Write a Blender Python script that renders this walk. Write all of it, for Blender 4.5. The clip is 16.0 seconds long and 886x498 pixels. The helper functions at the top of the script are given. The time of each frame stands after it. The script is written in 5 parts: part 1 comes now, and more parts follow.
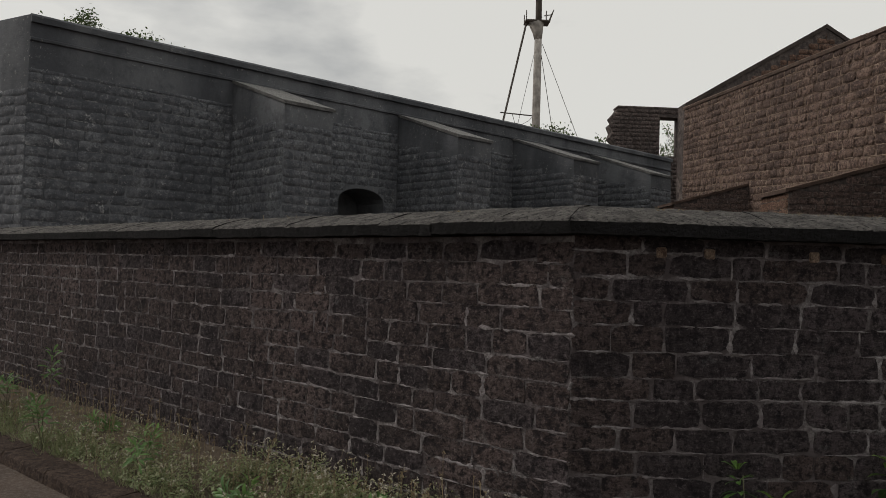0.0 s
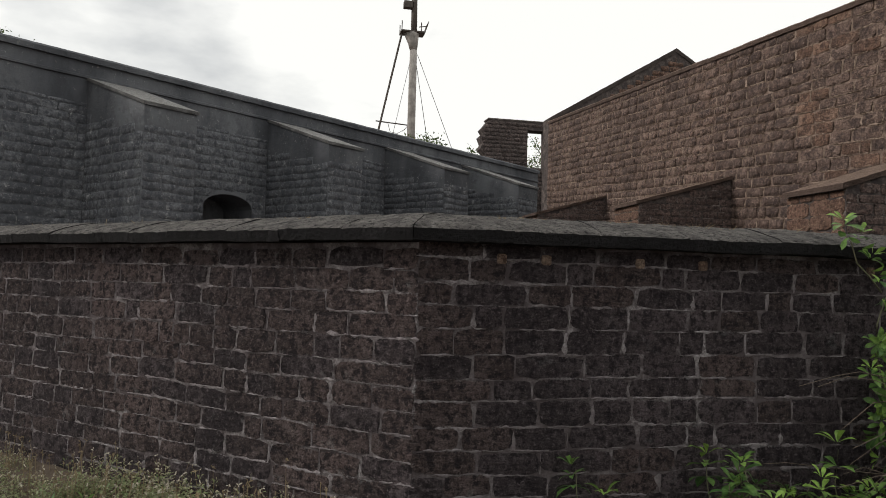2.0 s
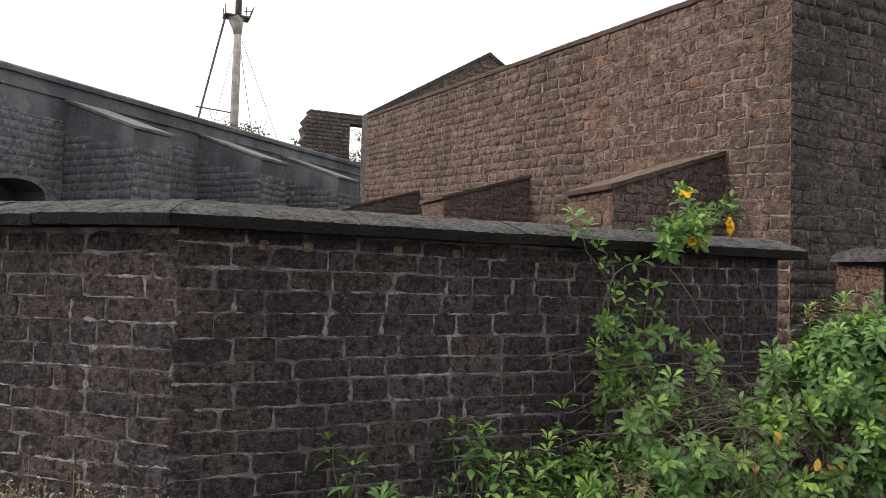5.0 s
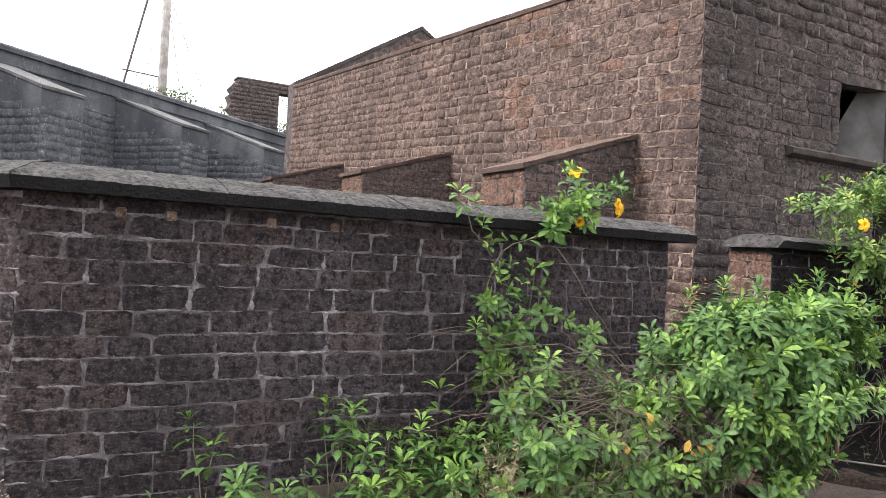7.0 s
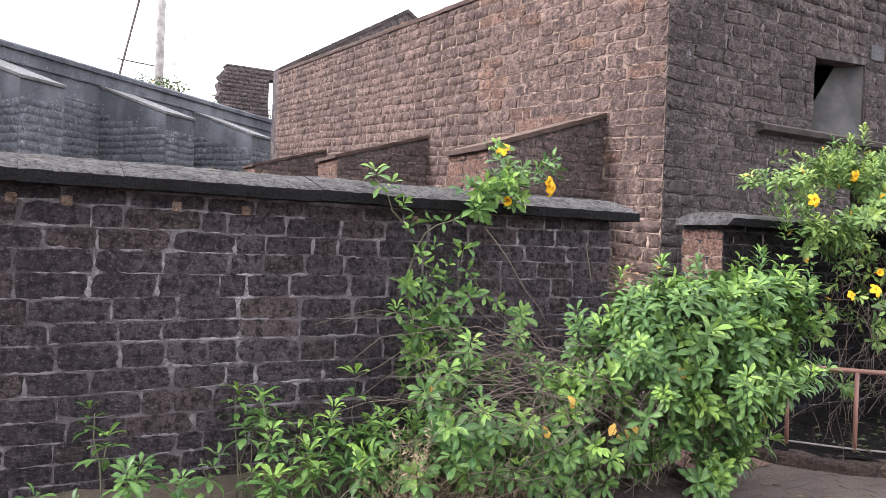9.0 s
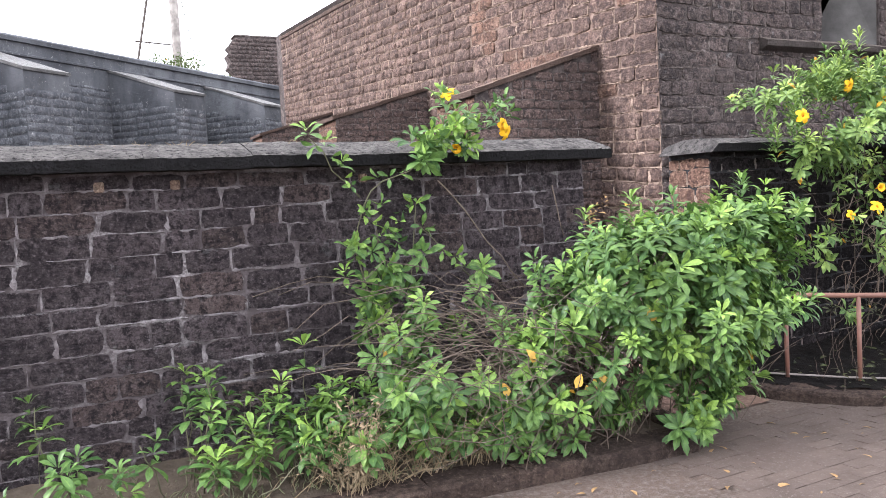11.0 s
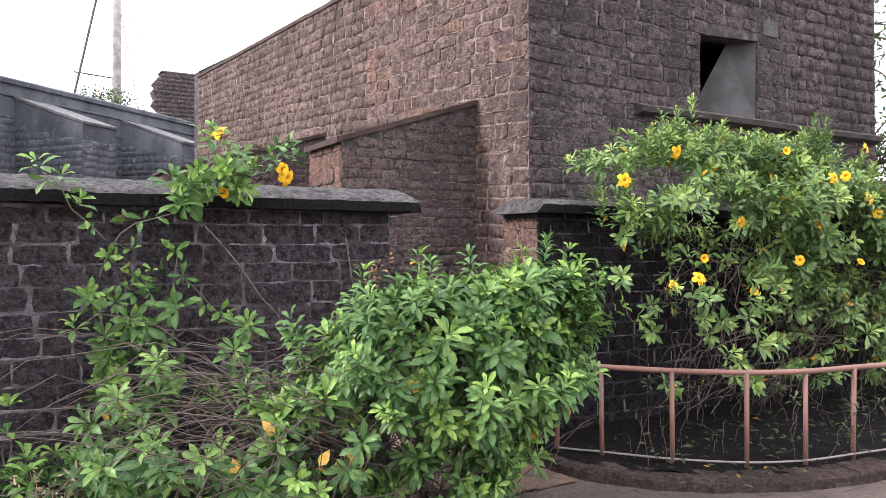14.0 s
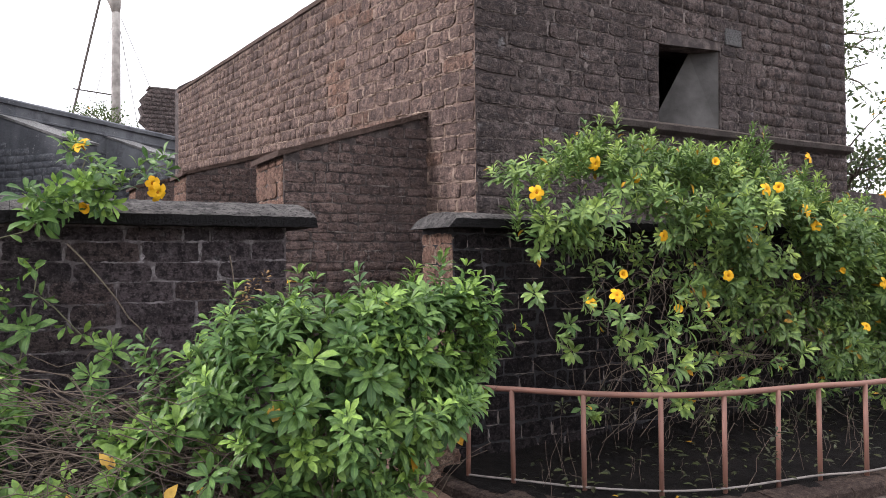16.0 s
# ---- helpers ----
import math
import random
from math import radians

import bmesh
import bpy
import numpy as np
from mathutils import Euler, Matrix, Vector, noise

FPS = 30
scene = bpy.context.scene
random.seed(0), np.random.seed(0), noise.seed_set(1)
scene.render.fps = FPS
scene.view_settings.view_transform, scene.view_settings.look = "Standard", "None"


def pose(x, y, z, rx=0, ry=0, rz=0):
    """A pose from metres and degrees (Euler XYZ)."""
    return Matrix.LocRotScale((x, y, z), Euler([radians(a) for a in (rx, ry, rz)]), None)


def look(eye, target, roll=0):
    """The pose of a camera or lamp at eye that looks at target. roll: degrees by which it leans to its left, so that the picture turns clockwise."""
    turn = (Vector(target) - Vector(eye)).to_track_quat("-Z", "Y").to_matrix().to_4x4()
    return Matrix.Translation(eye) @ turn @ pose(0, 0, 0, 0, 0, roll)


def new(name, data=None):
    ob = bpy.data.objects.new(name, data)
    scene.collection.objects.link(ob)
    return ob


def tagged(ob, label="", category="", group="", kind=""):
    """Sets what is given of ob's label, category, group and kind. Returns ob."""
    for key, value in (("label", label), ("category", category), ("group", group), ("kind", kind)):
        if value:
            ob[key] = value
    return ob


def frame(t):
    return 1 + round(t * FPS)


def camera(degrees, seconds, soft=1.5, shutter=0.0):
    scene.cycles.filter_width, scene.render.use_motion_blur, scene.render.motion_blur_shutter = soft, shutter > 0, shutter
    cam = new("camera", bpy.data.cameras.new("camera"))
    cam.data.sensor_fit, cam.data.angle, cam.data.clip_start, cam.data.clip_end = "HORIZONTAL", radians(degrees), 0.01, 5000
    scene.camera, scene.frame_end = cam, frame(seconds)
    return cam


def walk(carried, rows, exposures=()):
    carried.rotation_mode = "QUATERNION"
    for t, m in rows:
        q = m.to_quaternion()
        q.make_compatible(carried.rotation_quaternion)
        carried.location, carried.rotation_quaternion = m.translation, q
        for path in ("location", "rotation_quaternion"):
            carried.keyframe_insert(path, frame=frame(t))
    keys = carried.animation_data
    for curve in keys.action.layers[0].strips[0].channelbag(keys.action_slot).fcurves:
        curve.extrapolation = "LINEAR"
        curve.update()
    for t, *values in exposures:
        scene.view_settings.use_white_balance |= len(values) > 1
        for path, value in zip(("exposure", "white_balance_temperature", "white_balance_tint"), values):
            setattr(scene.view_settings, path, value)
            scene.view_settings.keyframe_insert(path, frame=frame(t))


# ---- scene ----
cam = camera(61.1, 16.0, soft=0.85)
PATH = [
    (0, (0.057, 0.105, 1.741), (0.142, 2.102, 1.804), 1.8),
    (0.5, (0.079, 0.067, 1.743), (0.255, 2.058, 1.824), 1.8),
    (1, (0.136, 0.077, 1.743), (0.399, 2.057, 1.831), 1.6),
    (1.5, (0.181, 0.073, 1.738), (0.531, 2.04, 1.831), 1.6),
    (2, (0.224, 0.029, 1.731), (0.634, 1.984, 1.826), 1.6),
    (2.5, (0.272, -0.015, 1.707), (0.762, 1.921, 1.804), 1.7),
    (3, (0.297, -0.086, 1.687), (0.888, 1.823, 1.781), 1.6),
    (3.5, (0.292, -0.201, 1.693), (0.964, 1.681, 1.779), 1.5),
    (4, (0.327, -0.277, 1.693), (1.021, 1.597, 1.774), 1.4),
    (4.5, (0.439, -0.309, 1.694), (1.18, 1.547, 1.78), 1.4),
    (5, (0.542, -0.34, 1.691), (1.382, 1.473, 1.782), 1.6),
    (5.2, (0.577, -0.353, 1.684), (1.445, 1.446, 1.777), 1.6),
    (7.3, (1.016, -0.371, 1.708), (2.022, 1.357, 1.735), 2.8),
    (7.5, (1.063, -0.382, 1.711), (2.067, 1.348, 1.732), 2.4),
    (8, (1.231, -0.434, 1.711), (2.21, 1.31, 1.73), 2.0),
    (8.5, (1.402, -0.495, 1.706), (2.383, 1.248, 1.724), 2.2),
    (9, (1.528, -0.522, 1.7), (2.514, 1.219, 1.697), 2.1),
    (9.2, (1.598, -0.511, 1.705), (2.582, 1.23, 1.692), 1.9),
    (11.3, (2.277, -0.572, 1.699), (3.165, 1.215, 1.569), -3.4),
    (11.5, (2.339, -0.581, 1.69), (3.236, 1.202, 1.565), -3.2),
    (12, (2.524, -0.583, 1.71), (3.475, 1.176, 1.702), 0.7),
    (12.5, (2.733, -0.614, 1.706), (3.693, 1.141, 1.714), 0.2),
    (13, (2.955, -0.66, 1.721), (3.9, 1.102, 1.734), 0.1),
    (13.5, (3.16, -0.688, 1.681), (4.121, 1.066, 1.689), -0.1),
    (14, (3.368, -0.698, 1.691), (4.394, 1.019, 1.696), -0.2),
    (14.5, (3.598, -0.722, 1.704), (4.626, 0.993, 1.705), -0.2),
    (15, (3.834, -0.785, 1.693), (4.858, 0.933, 1.704), -0.3),
    (15.5, (3.991, -0.837, 1.692), (5.002, 0.888, 1.696), -0.2),
    (16, (4.161, -0.845, 1.705), (5.177, 0.878, 1.748), -0.5),
]
EXPOSURES = [(0.0, -0.22, 6500, 10), (1.0, 0.08, 6500, 10), (2.0, 0.33, 6400, 10), (3.0, 0.86, 6350, 10), (3.5, 0.98, 6340, 10), (4.5, 0.93, 6310, 10), (5.0, 0.98, 6280, 10), (7.5, 1.98, 5980, 15), (9.0, 2.07, 5830, 18), (11.5, 2.25, 5850, 17), (12.5, 2.0, 5800, 19), (14.5, 1.93, 5850, 19), (15.5, 1.7, 5950, 18), (16.0, 1.43, 6000, 18)]
walk(cam, [(t, look(eye, target, roll)) for t, eye, target, roll in PATH], EXPOSURES)

# ---- world, sun ----
SUN_TO = Vector((-0.86, 0.22, 0.52)).normalized()
world = bpy.data.worlds.new("overcast_sky")
scene.world = world
world.use_nodes = True
wt = world.node_tree
wt.nodes.clear()


def link_nodes(tree, a, ao, b, bi):
    tree.links.new(a.outputs[ao], b.inputs[bi])


w_out = wt.nodes.new("ShaderNodeOutputWorld")
w_mix = wt.nodes.new("ShaderNodeMixShader")
w_sky = wt.nodes.new("ShaderNodeTexSky")
w_sky.sky_type, w_sky.sun_disc = "NISHITA", False
w_sky.sun_elevation = math.asin(SUN_TO.z)
w_sky.sun_rotation = math.atan2(SUN_TO.x, SUN_TO.y)
w_b1 = wt.nodes.new("ShaderNodeBackground")
w_b1.inputs["Strength"].default_value = 0.1
w_b2 = wt.nodes.new("ShaderNodeBackground")
w_b2.inputs["Strength"].default_value = 0.85
w_tc = wt.nodes.new("ShaderNodeTexCoord")
w_map = wt.nodes.new("ShaderNodeMapping")
w_map.inputs["Scale"].default_value = (1.0, 1.0, 2.6)
w_map.inputs["Location"].default_value = (0.35, 0.1, 0.12)
w_n = wt.nodes.new("ShaderNodeTexNoise")
w_n.inputs["Scale"].default_value, w_n.inputs["Detail"].default_value, w_n.inputs["Roughness"].default_value = 2.6, 7, 0.5
w_r = wt.nodes.new("ShaderNodeValToRGB")
w_r.color_ramp.elements[0].position, w_r.color_ramp.elements[0].color = 0.27, (0.44, 0.45, 0.455, 1)
w_r.color_ramp.elements[1].position, w_r.color_ramp.elements[1].color = 0.46, (1.0, 0.985, 0.925, 1)
link_nodes(wt, w_tc, "Generated", w_map, "Vector")
link_nodes(wt, w_map, "Vector", w_n, "Vector")
link_nodes(wt, w_n, "Fac", w_r, "Fac")
link_nodes(wt, w_r, "Color", w_b2, "Color")
link_nodes(wt, w_sky, "Color", w_b1, "Color")
w_mix.inputs["Fac"].default_value = 0.93
link_nodes(wt, w_b1, "Background", w_mix, 1)
link_nodes(wt, w_b2, "Background", w_mix, 2)
link_nodes(wt, w_mix, "Shader", w_out, "Surface")

sun_data = bpy.data.lights.new("sun", "SUN")
sun_data.energy, sun_data.angle, sun_data.color = 1.55, radians(14), (1.0, 0.93, 0.85)
sun = new("sun", sun_data)
sun.matrix_world = look(SUN_TO * 40, (0, 0, 0))


# ---- materials ----
class Mat:
    """A small builder for a node material with a Principled shader."""

    def __init__(self, name, rough=0.9, spec=0.2):
        self.m = bpy.data.materials.new(name)
        self.m.use_nodes = True
        self.t = self.m.node_tree
        self.p = self.t.nodes["Principled BSDF"]
        self.p.inputs["Roughness"].default_value = rough
        self.p.inputs["Specular IOR Level"].default_value = spec
        self.pos = self.t.nodes.new("ShaderNodeNewGeometry")

    def put(self, sock, target):
        if isinstance(sock, (int, float)):
            target.default_value = sock
        elif isinstance(sock, tuple):
            target.default_value = sock if len(sock) == 4 else (*sock, 1)
        else:
            self.t.links.new(sock, target)

    def noise(self, scale, detail=4, rough=0.55, stretch=None):
        n = self.t.nodes.new("ShaderNodeTexNoise")
        n.inputs["Scale"].default_value, n.inputs["Detail"].default_value, n.inputs["Roughness"].default_value = scale, detail, rough
        src = self.pos.outputs["Position"]
        if stretch:
            v = self.t.nodes.new("ShaderNodeVectorMath")
            v.operation = "MULTIPLY"
            v.inputs[1].default_value = stretch
            self.t.links.new(src, v.inputs[0])
            src = v.outputs[0]
        self.t.links.new(src, n.inputs["Vector"])
        return n.outputs["Fac"]

    def cells(self, scale):
        n = self.t.nodes.new("ShaderNodeTexVoronoi")
        n.inputs["Scale"].default_value = scale
        self.t.links.new(self.pos.outputs["Position"], n.inputs["Vector"])
        return n.outputs["Distance"]

    def ramp(self, fac, lo, hi):
        r = self.t.nodes.new("ShaderNodeMapRange")
        r.inputs["From Min"].default_value, r.inputs["From Max"].default_value = lo, hi
        self.put(fac, r.inputs["Value"])
        return r.outputs["Result"]

    def mix(self, fac, a, b):
        x = self.t.nodes.new("ShaderNodeMix")
        x.data_type = "RGBA"
        self.put(fac, x.inputs[0])
        self.put(a, x.inputs[6])
        self.put(b, x.inputs[7])
        return x.outputs[2]

    def math(self, op, a, b=0.0):
        x = self.t.nodes.new("ShaderNodeMath")
        x.operation = op
        self.put(a, x.inputs[0])
        self.put(b, x.inputs[1])
        return x.outputs[0]

    def any_random(self):
        """A random value for each object and each loose island."""
        o = self.t.nodes.new("ShaderNodeObjectInfo")
        return self.math("FRACT", self.math("ADD", o.outputs["Random"], self.math("MULTIPLY", self.pos.outputs["Random Per Island"], 7.31)))

    def color(self, c):
        self.put(c, self.p.inputs["Base Color"])
        return self

    def bump(self, height, strength, dist):
        b = self.t.nodes.new("ShaderNodeBump")
        b.inputs["Strength"].default_value, b.inputs["Distance"].default_value = strength, dist
        self.put(height, b.inputs["Height"])
        self.t.links.new(b.outputs["Normal"], self.p.inputs["Normal"])
        return self


def laterite(name, base, dark, light, soot=(0.42, 0.6), grain=38.0, pit=0.02, streak=0.5, speck=0.0, smear=None, cover=(0.42, 0.6), vary=0.58):
    """Pitted laterite: iron-brown, black lichen in patches, darker in the hollows, pale crust here and there, mortar
    smeared raggedly over the rims.
    """
    k = Mat(name, 0.95, 0.12)
    r = k.any_random()
    c = k.mix(k.ramp(r, 0, 1), base, tuple(v * vary for v in base))
    c = k.mix(k.math("MULTIPLY", k.ramp(k.noise(grain * 0.3, 6, 0.75), 0.46, 0.66), 0.5), c, light)
    c = k.mix(k.math("MULTIPLY", k.ramp(k.noise(0.9, 5, 0.6, (1, 1, streak)), soot[0], soot[1]), 0.8), c, dark)
    c = k.mix(k.math("MULTIPLY", k.ramp(k.noise(4.2, 6, 0.7), 0.5, 0.68), 0.22), c, tuple(v * 1.25 for v in light))
    c = k.mix(k.math("MULTIPLY", k.ramp(k.noise(6.5, 6, 0.7), 0.5, 0.38), 0.35), c, dark)
    rough = k.noise(grain * 0.6, 6, 0.7)
    fine = k.noise(grain * 2.0, 4, 0.7)
    # the low parts of the bump take the dark colour
    c = k.mix(k.math("MULTIPLY", k.ramp(rough, 0.50, 0.40), 0.95), c, dark)
    c = k.mix(k.math("MULTIPLY", k.ramp(fine, 0.50, 0.36), 0.6), c, dark)
    c = k.mix(k.math("MULTIPLY", k.ramp(k.noise(grain * 1.2, 5, 0.75), 0.56, 0.68), 0.5), c, tuple(v * 1.4 for v in light))
    pits = k.noise(grain * 0.5, 6, 0.75, (1, 1, 2.3))
    c = k.mix(k.math("MULTIPLY", k.ramp(pits, 0.47, 0.38), 0.75), c, dark)
    if speck:
        c = k.mix(k.math("MULTIPLY", k.ramp(k.noise(grain * 0.22, 7, 0.75), 0.60, 0.68), speck), c, tuple(min(0.4, v * 2.6) for v in light))
    if smear:
        at = k.t.nodes.new("ShaderNodeAttribute")
        at.attribute_name = "across"
        xy = k.t.nodes.new("ShaderNodeSeparateXYZ")
        k.t.links.new(at.outputs["Vector"], xy.inputs[0])
        du = k.math("SUBTRACT", 1.0, k.math("MULTIPLY", k.math("ABSOLUTE", k.math("SUBTRACT", xy.outputs["X"], 0.5)), 2.0))
        dz = k.math("SUBTRACT", 1.0, k.math("MULTIPLY", k.math("ABSOLUTE", k.math("SUBTRACT", xy.outputs["Y"], 0.5)), 2.0))
        d = k.math("MINIMUM", k.math("MULTIPLY", du, 2.2), dz)
        f = k.math("ADD", k.math("SUBTRACT", 1.0, k.math("MULTIPLY", d, 2.6)), k.math("MULTIPLY", k.math("SUBTRACT", k.noise(24, 7, 0.8), 0.5), 3.6))
        f = k.math("MULTIPLY", k.ramp(f, 0.72, 0.98), k.ramp(k.noise(2.3, 5, 0.65), cover[0], cover[1]))
        c = k.mix(f, c, k.mix(k.ramp(fine, 0.6, 0.4), smear, tuple(v * 0.45 for v in smear)))
    crumb = k.noise(grain * 3.2, 3, 0.8)
    c = k.mix(k.math("MULTIPLY", k.ramp(crumb, 0.47, 0.36), 0.4), c, dark)
    c = k.mix(k.math("MULTIPLY", k.ramp(crumb, 0.58, 0.70), 0.2), c, tuple(v * 1.5 for v in light))
    k.color(c)
    h = k.math("ADD", k.math("ADD", rough, pits), k.math("ADD", k.math("MULTIPLY", k.noise(grain * 0.35, 5, 0.7), 0.8), k.math("MULTIPLY", fine, 0.5)))
    return k.bump(h, 1.0, pit).m


def mortar_mat(name, pale, dark, lo, hi, scale=5.0):
    k = Mat(name, 0.95, 0.1)
    c = k.mix(k.ramp(k.noise(scale, 6, 0.65), lo, hi), dark, pale)
    c = k.mix(k.ramp(k.noise(60, 4, 0.7), 0.42, 0.72), c, dark)
    c = k.mix(k.math("MULTIPLY", k.ramp(k.noise(0.75, 5, 0.65), 0.46, 0.58), 0.6), c, tuple(v * 1.2 for v in dark))
    k.color(c)
    return k.bump(k.noise(45, 6, 0.7), 0.9, 0.02).m


BLACK = (0.031, 0.026, 0.029)
PALE = (0.37, 0.345, 0.35)
M_NEAR = laterite("black_stained_laterite", (0.138, 0.109, 0.115), BLACK, (0.208, 0.176, 0.183), (0.40, 0.68), 30, 0.085, speck=0.2, smear=PALE, cover=(0.5, 0.66))
M_CORNER = laterite("brown_stained_laterite", (0.165, 0.121, 0.116), BLACK, (0.235, 0.19, 0.184), (0.42, 0.72), 30, 0.085, speck=0.25, smear=PALE, cover=(0.5, 0.66))
# stained stone of the gate-side wall, the bush's shade darkened into its colour
M_SHADE_STONE = laterite("shade_dark_stained_laterite", (0.044, 0.035, 0.037), (0.010, 0.009, 0.010), (0.078, 0.064, 0.066), (0.4, 0.62), 34, 0.05, smear=(0.14, 0.115, 0.115), cover=(0.5, 0.66))
M_BROWN = laterite("weathered_brown_laterite", (0.225, 0.154, 0.126), (0.064, 0.047, 0.044), (0.3, 0.222, 0.184), (0.43, 0.66), 14, 0.06, smear=(0.40, 0.31, 0.255), cover=(0.42, 0.6))
M_RUST = laterite("rusty_orange_laterite", (0.252, 0.152, 0.11), (0.075, 0.05, 0.043), (0.315, 0.215, 0.165), (0.46, 0.74), 14, 0.06, smear=(0.40, 0.31, 0.255), cover=(0.42, 0.6))
M_FRONT = laterite("lichen_dark_laterite", (0.152, 0.114, 0.104), (0.042, 0.036, 0.036), (0.225, 0.188, 0.175), (0.44, 0.7), 17, 0.05, speck=0.35, smear=(0.26, 0.22, 0.2), cover=(0.43, 0.6))
M_BUTTRESS = laterite("dull_red_buttress_stone", (0.2, 0.138, 0.12), (0.06, 0.047, 0.045), (0.27, 0.21, 0.187), (0.42, 0.7), 22, 0.04, speck=0.2, smear=(0.24, 0.19, 0.17), cover=(0.46, 0.62))
M_RED = laterite("fresh_red_laterite", (0.25, 0.15, 0.11), (0.08, 0.05, 0.042), (0.33, 0.225, 0.17), (0.5, 0.8), 26, 0.04, smear=(0.42, 0.31, 0.24), cover=(0.4, 0.56))
M_FAR = laterite("soot_black_wall_stone", (0.148, 0.153, 0.166), (0.066, 0.069, 0.078), (0.22, 0.223, 0.232), (0.40, 0.58), 9, 0.025, speck=0.8, smear=(0.3, 0.3, 0.298), cover=(0.56, 0.68), vary=0.88)
M_KERB = laterite("trodden_brown_kerb_stone", (0.095, 0.066, 0.053), (0.034, 0.025, 0.022), (0.125, 0.093, 0.076), (0.45, 0.75), 30, 0.03)
M_MORTAR = mortar_mat("worn_grey_mortar", (0.30, 0.275, 0.278), (0.075, 0.062, 0.064), 0.42, 0.62, 7.0)
M_MORTAR_BROWN = mortar_mat("buff_mortar", (0.36, 0.275, 0.225), (0.12, 0.085, 0.07), 0.42, 0.62, 6.0)
M_MORTAR_FRONT = mortar_mat("dirty_mortar", (0.2, 0.168, 0.152), (0.055, 0.046, 0.045), 0.42, 0.66)
M_MORTAR_FAR = mortar_mat("dark_joint_mortar", (0.11, 0.104, 0.108), (0.035, 0.034, 0.036), 0.48, 0.7)
M_DAB = mortar_mat("pale_lime_mortar", (0.36, 0.333, 0.338), (0.12, 0.102, 0.106), 0.36, 0.62, 12.0)
M_DAB_BROWN = mortar_mat("pale_buff_mortar", (0.42, 0.325, 0.262), (0.2, 0.15, 0.12), 0.34, 0.6, 4.0)
M_DAB_FRONT = mortar_mat("lichened_grey_mortar", (0.3, 0.258, 0.238), (0.12, 0.1, 0.094), 0.36, 0.6, 4.0)
M_DAB_FAR = mortar_mat("grey_rampart_mortar", (0.27, 0.272, 0.27), (0.10, 0.10, 0.104), 0.42, 0.6, 2.0)


def coping_mat(name, top, dark):
    k = Mat(name, 0.92, 0.15)
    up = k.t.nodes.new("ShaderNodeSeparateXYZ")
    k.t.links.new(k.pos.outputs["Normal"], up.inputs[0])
    # top colour goes only on faces that point up, broken by noise
    up_facing = k.math("MULTIPLY", k.ramp(up.outputs["Z"], 0.3, 0.85), k.ramp(k.noise(7, 6, 0.65), 0.25, 0.55))
    c = k.mix(up_facing, k.mix(k.ramp(k.noise(3, 5), 0.35, 0.7), dark, tuple(v * 1.9 for v in dark)), top)
    c = k.mix(k.ramp(k.noise(34, 5, 0.7), 0.50, 0.64), c, dark)
    c = k.mix(k.math("MULTIPLY", k.ramp(k.noise(75, 4, 0.8), 0.54, 0.64), k.math("MULTIPLY", up_facing, 0.4)), c, tuple(v * 1.7 for v in top))
    c = k.mix(k.math("MULTIPLY", k.ramp(k.noise(14, 6, 0.75), 0.56, 0.66), up_facing), c, tuple(v * 1.5 for v in top))
    k.color(c)
    pebble = k.ramp(k.cells(42), 0.7, 0.1)
    return k.bump(k.math("ADD", k.math("ADD", k.noise(24, 7, 0.75), k.noise(70, 5, 0.8)), k.math("MULTIPLY", pebble, 0.35)), 1.0, 0.034).m


M_COPING = coping_mat("pale_topped_coping_stone", (0.15, 0.14, 0.132), (0.017, 0.016, 0.017))
M_ROOFBAND = coping_mat("weathered_roof_band", (0.17, 0.14, 0.12), (0.06, 0.05, 0.046))
M_CAP = coping_mat("weathered_brown_cap", (0.23, 0.165, 0.13), (0.085, 0.06, 0.05))
M_SLAB = coping_mat("pale_grey_render", (0.27, 0.266, 0.258), (0.1, 0.098, 0.097))

k = Mat("black_stained_plaster", 0.93, 0.15)
c = k.mix(k.ramp(k.noise(0.4, 6, 0.6, (1, 1, 0.4)), 0.38, 0.64), (0.062, 0.065, 0.073), (0.15, 0.155, 0.166))
c = k.mix(k.math("MULTIPLY", k.ramp(k.noise(1.6, 7, 0.75), 0.5, 0.66), 0.6), c, (0.05, 0.052, 0.058))
c = k.mix(k.math("MULTIPLY", k.ramp(k.noise(0.7, 5, 0.6), 0.46, 0.58), k.ramp(k.noise(11, 5, 0.75), 0.60, 0.68)), c, (0.32, 0.32, 0.31))
c = k.mix(k.ramp(k.noise(5.5, 6, 0.7), 0.62, 0.72), c, (0.2, 0.198, 0.192))
k.color(c).bump(k.noise(6, 7, 0.7), 0.6, 0.05)
M_PLASTER = k.m

k = Mat("smooth_cement_render", 0.9, 0.2)
k.color(k.mix(k.ramp(k.noise(2.5, 6), 0.3, 0.7), (0.125, 0.12, 0.115), (0.055, 0.052, 0.05))).bump(k.noise(30, 4), 0.3, 0.01)
M_CEMENT = k.m

k = Mat("dusty_concrete_road", 0.92, 0.2)
c = k.mix(k.ramp(k.noise(0.8, 6, 0.6), 0.35, 0.68), (0.122, 0.09, 0.073), (0.064, 0.048, 0.04))
c = k.mix(k.ramp(k.noise(26, 4, 0.7), 0.45, 0.75), c, (0.18, 0.152, 0.135))
c = k.mix(k.ramp(k.noise(90, 4, 0.8), 0.56, 0.66), c, (0.035, 0.03, 0.028))
k.color(c).bump(k.math("ADD", k.noise(40, 7, 0.75), k.noise(3, 3)), 0.8, 0.03)
M_ROAD = k.m

